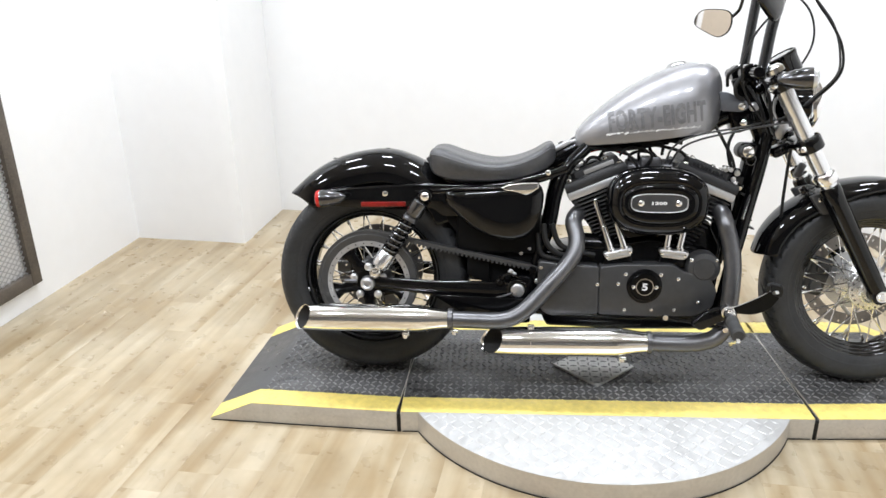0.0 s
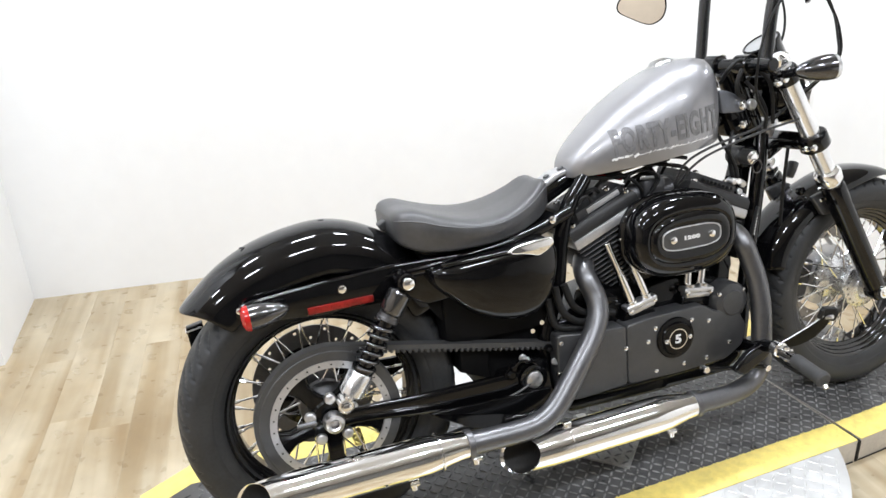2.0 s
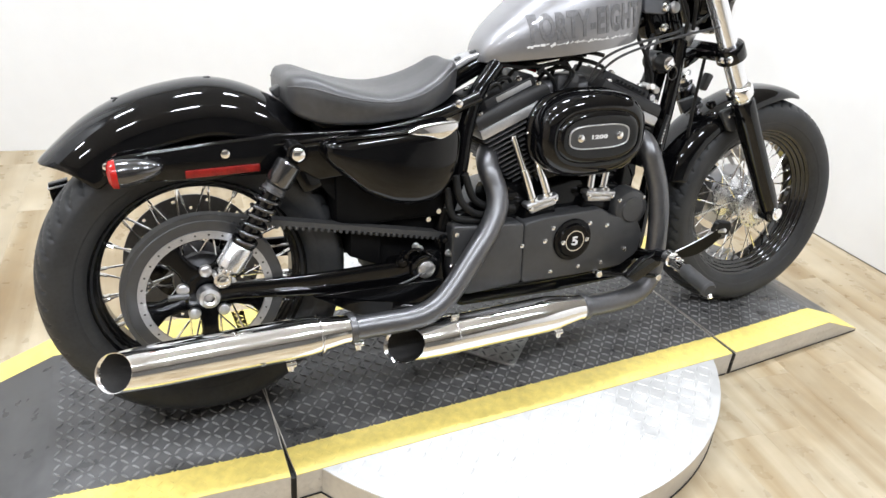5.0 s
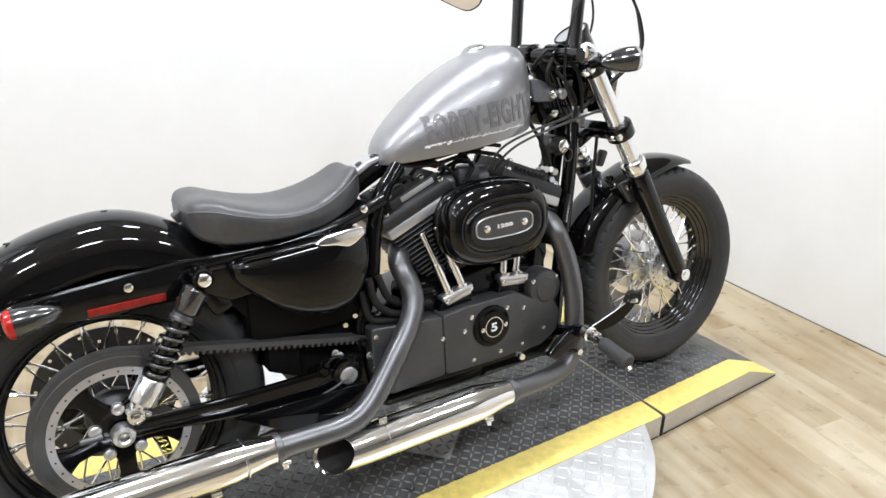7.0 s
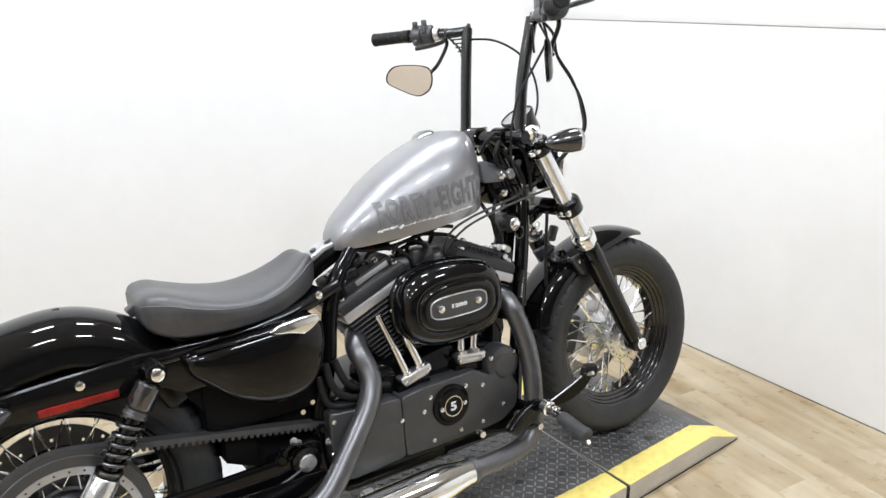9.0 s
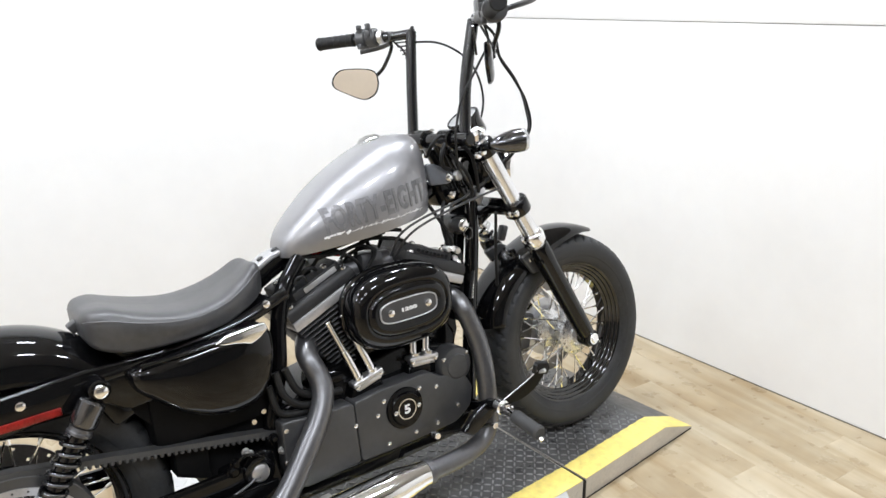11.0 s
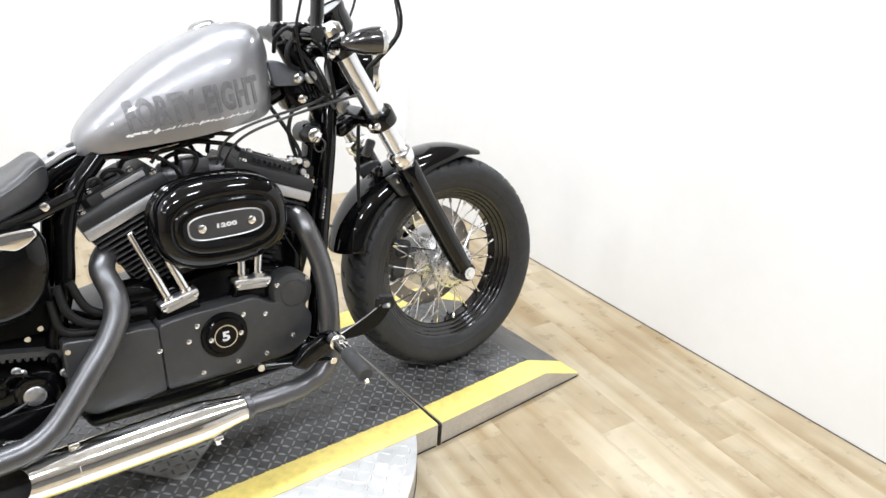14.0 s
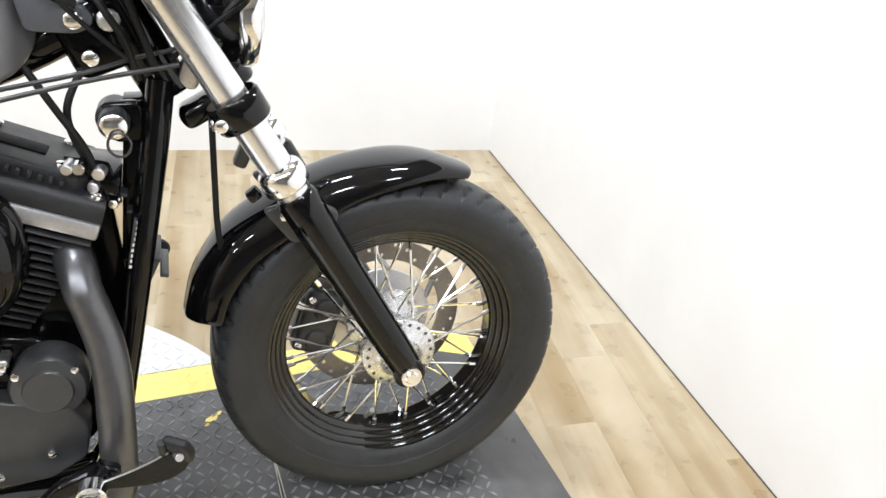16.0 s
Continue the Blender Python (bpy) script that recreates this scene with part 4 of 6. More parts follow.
# battery box and oil tank cover
part("battery_box", box((0.26, 0.2, 0.2), at(0.4, 0.0, 0.5), 0.02), DULL, bike)


def dome(points, y0, y1, y2, rounding=0.02):
    """A shell whose outline of (x, z) points stands straight from y0 to y1 and then swells outwards to y2."""
    flat = slab(points, 0, 1, 0, rounding=rounding)
    ring = [(v.co.x, v.co.z) for v in flat.verts if v.co.y < 0.5]
    flat.free()
    cx, cz = sum(p[0] for p in ring) / len(ring), sum(p[1] for p in ring) / len(ring)
    rows = [(1.0, y0), (1.0, y1 - (y1 - y0) * 0.08)]
    for i in range(1, 9):
        a = radians(90 * i / 8.4)
        rows.append((math.cos(a) ** 0.42, y1 + (y2 - y1) * math.sin(a)))
    return loft([[(cx + (x - cx) * k, y, cz + (z - cz) * k) for x, z in ring] for k, y in rows])


cover = part("oil_tank_cover", dome([(0.238, 0.598), (0.3, 0.608), (0.42, 0.617), (0.515, 0.626), (0.534, 0.6), (0.532, 0.55), (0.518, 0.5), (0.488, 0.462), (0.44, 0.45), (0.38, 0.46), (0.32, 0.49), (0.244, 0.56)], -0.09, -0.138, -0.164), GLOSS, bike, "gloss black oil tank cover", angle=60)
part("cover_trim", tube([(0.262, -0.15, 0.607), (0.33, -0.155, 0.609), (0.42, -0.157, 0.613)], 0.004, seg=10), GLOSS, cover)
part("winged_badge", slab([(0.405, 0.612), (0.43, 0.624), (0.47, 0.628), (0.515, 0.63), (0.52, 0.615), (0.5, 0.6), (0.48, 0.592), (0.462, 0.598), (0.445, 0.602), (0.425, 0.604)], -0.164, -0.152, 0.004, rounding=0.006), CHROME, cover, "bright metal winged badge")

# seat: stations of x, ridge height, skirt height, half width
rings = []
SEAT_ROWS = ((0.187, 0.7, 0.678, 0.05), (0.19, 0.71, 0.664, 0.078), (0.203, 0.72, 0.645, 0.1), (0.235, 0.72, 0.632, 0.12), (0.28, 0.704, 0.626, 0.131), (0.34, 0.687, 0.624, 0.132), (0.4, 0.68, 0.626, 0.125), (0.46, 0.69, 0.632, 0.11), (0.51, 0.711, 0.645, 0.09), (0.54, 0.73, 0.657, 0.074), (0.557, 0.734, 0.669, 0.06), (0.567, 0.725, 0.682, 0.044), (0.57, 0.715, 0.692, 0.03))
SEAT_SECTION = ((0.0, -0.04), (0.86, 0.0), (0.96, 0.22), (1.0, 0.55), (0.975, 0.78), (0.9, 0.915), (0.78, 0.985), (0.6, 1.0), (0.3, 0.985), (0.0, 0.97))
half = spline(SEAT_SECTION, 3)
for x, zt, zb, w in spline(SEAT_ROWS, 4):
    h = zt - zb
    rings.append([(x, -w * a, zb + h * b) for a, b in half] + [(x, w * a, zb + h * b) for a, b in half[::-1][1:-1]])
seat = part("seat", loft(rings), VINYL, bike, "black vinyl solo seat", angle=70)
for side in (-1, 1):
    part("seat_seam", tube([(x, side * w * 0.985, zb + (zt - zb) * 0.76) for x, zt, zb, w in SEAT_ROWS[1:-1]], 0.0016, 10), mat("grey_stitching", (0.1, 0.1, 0.105), 0.5, var=0.2, scale=90), seat, "stitched seam")
part("seat_base", slab([(0.2, 0.655), (0.25, 0.632), (0.4, 0.62), (0.5, 0.632), (0.56, 0.662), (0.56, 0.652), (0.5, 0.618), (0.4, 0.606), (0.25, 0.615)], -0.1, 0.1, 0.004), CHASSIS, seat)
part("seat_tab", box((0.03, 0.03, 0.02), at(0.188, 0, 0.682, 0, -30, 0), 0.004), SATIN, seat)
piece("seat_bolt", bolt_mesh("seat_bolt", 0.009, 0.006, CHROME), seat, at(0.545, -0.105, 0.652) @ RIGHT)

# tank
rings = []
TANK_ROWS = ((0.627, 0.744, 0.727, 0.012), (0.629, 0.758, 0.7265, 0.03), (0.637, 0.776, 0.727, 0.047), (0.66, 0.803, 0.729, 0.066), (0.7, 0.838, 0.733, 0.086), (0.76, 0.884, 0.739, 0.105), (0.83, 0.925, 0.746, 0.119), (0.895, 0.953, 0.755, 0.124), (0.945, 0.966, 0.762, 0.118), (0.978, 0.967, 0.767, 0.108), (1.002, 0.965, 0.772, 0.093), (1.02, 0.958, 0.779, 0.074), (1.033, 0.948, 0.79, 0.053), (1.043, 0.932, 0.807, 0.034), (1.05, 0.912, 0.832, 0.018), (1.053, 0.898, 0.858, 0.006))
for x, zt, zb, w in spline(TANK_ROWS, 4):
    zc = zb + (zt - zb) * 0.3
    ring = []
    for k in range(48):
        a = math.tau * k / 48
        c, s = math.cos(a), math.sin(a)
        if s >= 0:
            ring.append((x, w * math.copysign(abs(c) ** 0.74, c), zc + (zt - zc) * s ** 0.9))
        else:
            fall = math.degrees(math.acos(min(1.0, abs(c))))
            if fall < 61:
                ring.append((x, math.copysign(w * (1 - 0.05 * (fall / 60) ** 2), c), zc - (zc - zb) * fall / 60))
            else:
                ring.append((x, math.copysign(w * 0.95 * (90 - fall) / 30, c), zb))
    rings.append(ring)
tank = part("fuel_tank", loft(rings), TANK, bike, "silver-grey metallic peanut fuel tank", angle=70)
part("tank_seam", tube([(0.64, -0.03, 0.727), (0.7, -0.068, 0.733), (0.83, -0.09, 0.746), (0.95, -0.09, 0.764), (1.0, -0.085, 0.778)], 0.004, seg=10), SATIN, tank)
part("cap_gasket", lathe([(0.037, 0.0), (0.037, 0.004), (0.03, 0.006), (0, 0.006)], align((0.924, 0.016, 0.943), (-0.22, 0, 1)), 32), SATIN, tank)
part("fuel_cap", lathe([(0, 0.024), (0.012, 0.024), (0.024, 0.021), (0.03, 0.014), (0.031, 0.006), (0.033, 0.004), (0.033, 0), (0, 0)], align((0.924, 0.016, 0.946), (-0.22, 0, 1)), 32), mat("dull_chrome", (0.5, 0.5, 0.5), 0.2, metal=1.0, var=0.1, scale=30), tank, "dull chrome fuel cap")

from mathutils.bvhtree import BVHTree
bpy.context.view_layer.update()
tank_tree = BVHTree.FromObject(tank, bpy.context.evaluated_depsgraph_get())


def onto_tank(bm, x, z, tilt, side, lift):
    """Wraps flat lettering round the tank's side."""
    bmesh.ops.triangulate(bm, faces=bm.faces)
    for _ in range(4):
        long_edges = [e for e in bm.edges if e.calc_length() > 0.012]
        if long_edges:
            bmesh.ops.subdivide_edges(bm, edges=long_edges, cuts=1)
            bmesh.ops.triangulate(bm, faces=bm.faces)
    ca, sa = math.cos(radians(tilt)), math.sin(radians(tilt))
    lost = []
    for v in bm.verts:
        px, pz = v.co.x * -side * ca - v.co.y * sa * -side, v.co.x * sa + v.co.y * ca
        q = Vector((x + px, side * 0.5, z + pz))
        hit, normal, _, _ = tank_tree.ray_cast(q, Vector((0, -side, 0)))
        if hit:
            v.co = hit + Vector((0, side * (lift + v.co.z * 0.5), 0))
        else:
            lost.append(v)
    bmesh.ops.delete(bm, geom=lost, context="VERTS")
    return bm


for side in (-1, 1):
    part("tank_lettering", onto_tank(text_bm("FORTY-EIGHT", 0.059, 1, 0.0037, width=0.272), 0.851, 0.816, 7.2, side, 0.0012), LETTER, tank, "dark grey block lettering", smooth=False)
    script = bmesh.new()
    rnd = random.Random(3)
    x = -0.135
    while x < 0.13:
        big = 1.9 if x < -0.08 else 1.0
        w = rnd.uniform(0.004, 0.011) * big ** 0.5
        h = rnd.uniform(0.0012, 0.0034) * big
        script = join(script, box((w, h, 0.0008), at(x + w / 2, rnd.uniform(-0.0016, 0.0016) * big, 0, 0, 0, rnd.uniform(-8, 38)), 0))
        if rnd.random() < 0.35:
            script = join(script, box((0.0014, 0.0075 * big, 0.0008), at(x + w, 0.001, 0, 0, 0, rnd.uniform(-35, -15)), 0))
        x += w + rnd.uniform(-0.001, 0.002)
    part("script_bars", onto_tank(script, 0.846, 0.7755, 5.5, side, 0.0012), SILVERSCRIPT, tank, "pale silver script line", smooth=False)

# engine
CRANK = Vector((0.848, 0, 0.3))
engine = part("engine", slab([(0.52, 0.4), (0.51, 0.24), (0.6, 0.205), (0.98, 0.205), (1.05, 0.26), (1.06, 0.36), (1.0, 0.43), (0.86, 0.46), (0.7, 0.43)], -0.095, 0.11, 0.012, rounding=0.02), CHASSIS, bike, "black V-twin engine with bright pushrod tubes")
cam_cover = part("cam_cover", slab([(0.703, 0.378), (0.78, 0.386), (0.915, 0.388), (0.95, 0.365), (1.02, 0.355), (1.045, 0.31), (1.035, 0.26), (0.985, 0.231), (0.85, 0.226), (0.703, 0.229)], -0.145, -0.09, 0.0045, 3, rounding=0.012), SATIN, engine, "satin black cam cover")
part("sprocket_cover", slab([(0.522, 0.392), (0.6, 0.383), (0.7022, 0.378), (0.7022, 0.229), (0.56, 0.222), (0.53, 0.24), (0.519, 0.28)], -0.144, -0.09, 0.0045, 3, rounding=0.012), SATIN, engine, "satin black sprocket cover")
cover_bolt = bolt_mesh("cover_bolt", 0.0062, 0.005, CHROME)
for x, z in ((0.779, 0.357), (0.881, 0.357), (0.931, 0.345), (0.992, 0.275), (0.924, 0.25), (0.858, 0.249), (0.779, 0.247), (0.758, 0.327), (0.697, 0.324)):
    piece("cover_bolt", cover_bolt, cam_cover, at(x, -0.145, z) @ RIGHT)
tm = at(0.834, 0, 0.322) @ RIGHT
timer = part("timer_cover", lathe([(0.051, 0.142), (0.052, 0.148), (0.05, 0.151), (0.042, 0.152), (0.04, 0.156), (0.0385, 0.158), (0, 0.158)], tm, 40), CHASSIS, engine, "round black timer cover with a numeral")
part("timer_ring", lathe([(0.0255, 0.1575), (0.0257, 0.1592), (0.0235, 0.1592), (0.0232, 0.1575)], tm, 48, closed=True), CHROME, timer)
b5 = text_bm("5", 0.022, 1, 0.001, width=0.0165)
b5.transform(at(0.834, -0.1586, 0.322) @ RIGHT)
part("numeral", b5, WHITEPRINT, timer, smooth=False)
for s in (-1, 1):
    piece("timer_bolt", cover_bolt, timer, at(0.834 + 0.033 * s, -0.1575, 0.322) @ RIGHT)
gm = at(1.003, 0, 0.377) @ RIGHT
gen = part("oil_pump_cover", lathe([(0.046, 0.09), (0.049, 0.1), (0.049, 0.135), (0.045, 0.142), (0.032, 0.146), (0.03, 0.15), (0, 0.151)], gm, 40), SATIN, engine, "round black cover")
for a in (35, 145, 265):
    piece("cover_bolt", cover_bolt, gen, at(1.003 + 0.043 * math.cos(radians(a)), -0.139, 0.377 + 0.043 * math.sin(radians(a))) @ RIGHT)

BOLT_UP = bolt_mesh("rocker_bolt", 0.0085, 0.008, CHROME)
for s in (-1, 1):  # rear cylinder, front cylinder
    u = Vector((0.383 * s, 0, 0.924))
    v = Vector((0.924, 0, -0.383 * s))
    o = CRANK + Vector((0.02 * s, 0, -0.006)) + u * 0.028
    m = Matrix(((v.x, 0, u.x, o.x), (v.y, 1, u.y, 0), (v.z, 0, u.z, o.z), (0, 0, 0, 1)))
    name = "rear_cylinder" if s < 0 else "front_cylinder"
    barrel = part(name, lathe([(0, 0.07), (0.066, 0.07), (0.07, 0.27), (0, 0.27)], m, 32), CHASSIS, engine, "black finned cylinder")
    fin = shared("cooling_fin", box((0.165, 0.17, 0.0042), None, 0.0016, 1), mat("fin_coating", (0.04, 0.04, 0.042), 0.4, var=0.2))
    for i in range(13):
        piece("cooling_fin", fin, barrel, m @ at(0, 0, 0.145 + 0.0125 * i) @ Matrix.Diagonal((0.63 + 0.0395 * i, 0.86 + 0.02 * i, 1, 1)))
    part("cylinder_head", box((0.15, 0.15, 0.05), m @ at(0, 0, 0.28), 0.008), CHASSIS, barrel)
    part("rocker_base", box((0.192, 0.19, 0.024), m @ at(0.0, 0, 0.3155), 0.005), GREYCAST, barrel, "grey machined rocker base")
    rocker = part("rocker_box", loft([[m @ Vector((x * k, y * k2, z)) for x, y in ((-0.096, -0.092), (0.096, -0.092), (0.096, 0.092), (-0.096, 0.092))] for k, k2, z in ((0.985, 0.985, 0.3275), (1, 1, 0.331), (0.99, 0.985, 0.349), (0.95, 0.93, 0.3555), (0.93, 0.9, 0.357))]), WRINKLE, barrel, "wrinkle black rocker box")
    cover = part("rocker_cover", loft([[m @ Vector((-0.008 * s + x * k, y * k, z)) for x, y in ((-0.074, -0.06), (-0.062, -0.072), (0.062, -0.072), (0.074, -0.06), (0.074, 0.07), (-0.074, 0.07))] for k, z in ((1, 0.355), (1, 0.3725), (0.98, 0.3765), (0.94, 0.378))]), WRINKLE, rocker, "raised rocker cover")
    if s < 0:
        part("pale_edge", box((0.092, 0.0035, 0.013), m @ at(-0.008 * s + 0.012, -0.0722, 0.366), 0.0012), GREYCAST, cover, "pale grey strip along the cover's outer side")
    part("vent_recess", box((0.06, 0.036, 0.004), m @ at(-0.008 * s - 0.012, -0.01, 0.3785), 0.0015), DULL, cover, "dark recessed top")
    for x, y in ((-0.05, -0.05), (0.04, -0.055), (-0.05, 0.04), (0.04, 0.04)):
        piece("rocker_bolt", BOLT_UP, rocker, m @ at(x - 0.008 * s, y, 0.3775))
    for x in (-0.075, 0.08):
        piece("rocker_bolt", BOLT_UP, rocker, m @ at(x, -0.076, 0.3555))
    for i in range(8 if s > 0 else 0):
        part("rocker_rib", box((0.005, 0.022, 0.008), m @ at(-0.05 + 0.0125 * i, -0.0735, 0.366), 0.0015), WRINKLE, rocker)

# pushrods and tappet blocks
for p0, p1 in (((0.737, -0.116, 0.418), (0.686, -0.098, 0.572)), ((0.776, -0.116, 0.428), (0.724, -0.098, 0.58)), ((0.9, -0.105, 0.428), (0.912, -0.1, 0.54)), ((0.938, -0.105, 0.428), (0.958, -0.1, 0.54))):
    a, b = Vector(p0), Vector(p1)
    d = b - a
    rod = part("pushrod_tube", cyl(a, b, 0.0085), CHROME, engine, "chrome pushrod tube")
    part("pushrod_sleeve", cyl(a + d * 0.02, a + d * 0.5, 0.0102), CHROME, rod)
    part("pushrod_seal", cyl(a + d * 0.0, a + d * 0.05, 0.0135), CHROME, rod)
for x, z, tilt in ((0.758, 0.413, -14), (0.918, 0.415, 6)):
    bmx = at(x, -0.115, z, 0, tilt, 0)
    blk = part("tappet_block", join(box((0.084, 0.032, 0.013), bmx @ at(0, 0, 0.0055), 0.004, 3), box((0.07, 0.027, 0.014), bmx @ at(0, 0.001, -0.007), 0.004, 2)), ALLOY, engine, "bright tappet block")
    for dx in (-0.02, 0.02):
        part("rod_collar", cyl((bmx @ at(dx, 0, 0.011)).translation, (bmx @ at(dx, 0, 0.019)).translation, 0.0125, seg=20), CHROME, blk)
    for dx in (-0.034, 0.034):
        c, s_ = math.cos(radians(tilt)), math.sin(radians(tilt))
        piece("block_bolt", cover_bolt, blk, at(x + dx * c, -0.128, z - dx * s_) @ RIGHT)
    part("tappet_guide", slab([(x - 0.05, 0.37), (x + 0.05, 0.37), (x + 0.035, 0.41), (x - 0.035, 0.41)], -0.118, -0.08, 0.006), CHASSIS, engine)

# air cleaner
def oval(cx, cz, a, b, n=2.6, k=48):
    out = []
    for i in range(k):
        t = math.tau * i / k
        c, s = math.cos(t), math.sin(t)
        out.append((cx + a * math.copysign(abs(c) ** (2 / n), c), cz + b * math.copysign(abs(s) ** (2 / n), s)))
    return out


AC = (0.862, 0.5725)
rings = []
for y, k, kz in ((-0.07, 0.84, 0.84), (-0.086, 0.96, 0.96), (-0.092, 1.0, 1.0), (-0.102, 1.0, 1.0), (-0.1055, 0.985, 0.98), (-0.108, 0.955, 0.945), (-0.112, 0.95, 0.94), (-0.118, 0.985, 0.98), (-0.13, 0.995, 0.992), (-0.148, 0.985, 0.975), (-0.161, 0.95, 0.92), (-0.17, 0.89, 0.82), (-0.1745, 0.82, 0.7), (-0.1755, 0.79, 0.65), (-0.173, 0.765, 0.61), (-0.173, 0.755, 0.6), (-0.178, 0.735, 0.565), (-0.181, 0.7, 0.51), (-0.182, 0.65, 0.44), (-0.181, 0.62, 0.4)):
    rings.append([(x, y, z) for x, z in oval(*AC, 0.144 * k, 0.0995 * kz)])
ac = part("air_cleaner", loft(rings), GLOSS, bike, "gloss black oval air cleaner cover", angle=50)
lug_ring = [[(x, y, z) for x, z in oval(0.858, 0.5755, 0.08 * k, 0.0275 * kz, 3.4)] for y, k, kz in ((-0.178, 1, 1), (-0.1842, 1, 1), (-0.185, 0.985, 0.96), (-0.1842, 0.968, 0.91), (-0.1825, 0.96, 0.89))]
part("badge_rim", loft(lug_ring, caps=False), GREYCAST, ac, "thin bright badge rim")
part("badge", loft([[(x, y, z) for x, z in oval(0.858, 0.5755, 0.0768, 0.0245, 3.4)] for y in (-0.175, -0.1828)]), SATIN, ac, "black oval badge with numerals")
for x in (0.806, 0.91):
    piece("badge_bolt", bolt_mesh("badge_bolt", 0.0095, 0.008, CHROME), ac, at(x, -0.182, 0.5755) @ RIGHT)
num = text_bm("1200", 0.0095, 1, 0.0008, width=0.042)
num.transform(at(0.858, -0.1836, 0.5755) @ RIGHT)
part("numerals", num, WHITEPRINT, ac, smooth=False)
part("backing_plate", slab(oval(*AC, 0.125, 0.082), -0.07, -0.045, 0.004), SATIN, ac)
part("intake", slab([(0.72, 0.52), (0.97, 0.52), (0.93, 0.44), (0.76, 0.44)], -0.075, 0.05, 0.01), CHASSIS, engine)

# exhaust
def muffler(p0, p1, r, name, label, seam):
    """A bright slash-cut muffler from its open end p0 to its collar p1."""
    a, b = Vector(p0), Vector(p1)
    L = (b - a).length
    m = align(a, b - a)
    prof = [(r * 0.9, 0.0), (r * 0.93, 0.02), (r * 0.985, 0.07), (r, 0.11), (r, L * 0.72), (r * 0.985, L * 0.8), (r * 0.72, L * 0.955), (r * 0.7, L)]
    up = m.to_3x3().inverted() @ Vector((0, 0.85, -0.53))

    def slash(bm):
        for v in bm.verts:
            if v.co.z < 0.07 and math.hypot(v.co.x, v.co.y) > 1e-5:
                v.co.z -= (v.co.x * up.x + v.co.y * up.y) * 0.88 * (1 - v.co.z / 0.07)
        bm.transform(m)
        return bm
    muf = part(name, slash(lathe([(r * 0.855, 0.006), (r * 0.86, 0.0015)] + prof + [(0, L)], None, 40)), CHROME, bike, label, angle=50)
    part("bore", slash(lathe([(r * 0.858, 0.004), (r * 0.84, 0.012), (r * 0.82, 0.06), (r * 0.8, 0.2), (0, 0.201)], None, 32)), DARKVOID, muf, "sooty bore")
    part("collar_seam", lathe([(r * 1.0, L * seam), (r * 1.012, L * seam + 0.0015), (r * 1.0, L * seam + 0.003)], m, 40), CHROME, muf)
    part("clamp", lathe([(r * 0.7, L - 0.006), (r * 0.76, L - 0.004), (r * 0.76, L + 0.008), (r * 0.66, L + 0.01)], m, 32), DARKMETAL, muf)
    return muf


mu1 = muffler((-0.188, -0.212, 0.222), (0.262, -0.214, 0.227), 0.0415, "muffler", "chrome slash-cut muffler", 0.85)
mu2 = muffler((0.385, -0.2, 0.157), (0.845, -0.197, 0.165), 0.0435, "muffler", "chrome slash-cut muffler", 0.25)
for mu, p in ((mu1, (0.13, -0.235, 0.182)), (mu1, (0.275, -0.22, 0.192)), (mu2, (0.77, -0.215, 0.12)), (mu2, (0.5, -0.205, 0.207))):
    part("clamp_bolt", join(cyl(p, (p[0], p[1], p[2] - 0.012), 0.007, seg=10), cyl((p[0] - 0.008, p[1], p[2]), (p[0] + 0.012, p[1], p[2]), 0.006, seg=10)), CHROME, mu)
part("rear_header_pipe", tube([(0.665, -0.03, 0.53), (0.64, -0.065, 0.525), (0.624, -0.1, 0.505), (0.633, -0.125, 0.462), (0.629, -0.143, 0.424), (0.603, -0.16, 0.382), (0.56, -0.178, 0.335), (0.51, -0.194, 0.281), (0.474, -0.204, 0.249), (0.437, -0.21, 0.231), (0.395, -0.213, 0.2245), (0.33, -0.214, 0.225), (0.262, -0.214, 0.226)], 0.0248, 20), PIPE, bike, "matt graphite header pipe")
part("front_header_pipe", tube([(1.0, 0.0, 0.53), (1.035, -0.04, 0.545), (1.053, -0.09, 0.535), (1.061, -0.116, 0.507), (1.07, -0.124, 0.475), (1.08, -0.135, 0.43), (1.083, -0.147, 0.38), (1.081, -0.156, 0.33), (1.077, -0.162, 0.27), (1.07, -0.168, 0.215), (1.04, -0.178, 0.178), (0.985, -0.188, 0.163), (0.92, -0.195, 0.162), (0.845, -0.197, 0.164)], 0.0248, 20), PIPE, bike, "matt graphite header pipe")

# fork, clamps and headlight
FT, FB = Vector((1.158, 0, 0.955)), Vector((1.522, 0, 0.285))
fd = (FB - FT).normalized()


def fork_at(z, y=0.0):
    k = (z - FT.z) / (FB.z - FT.z)
    p = FT + (FB - FT) * k
    return Vector((p.x, y, p.z))


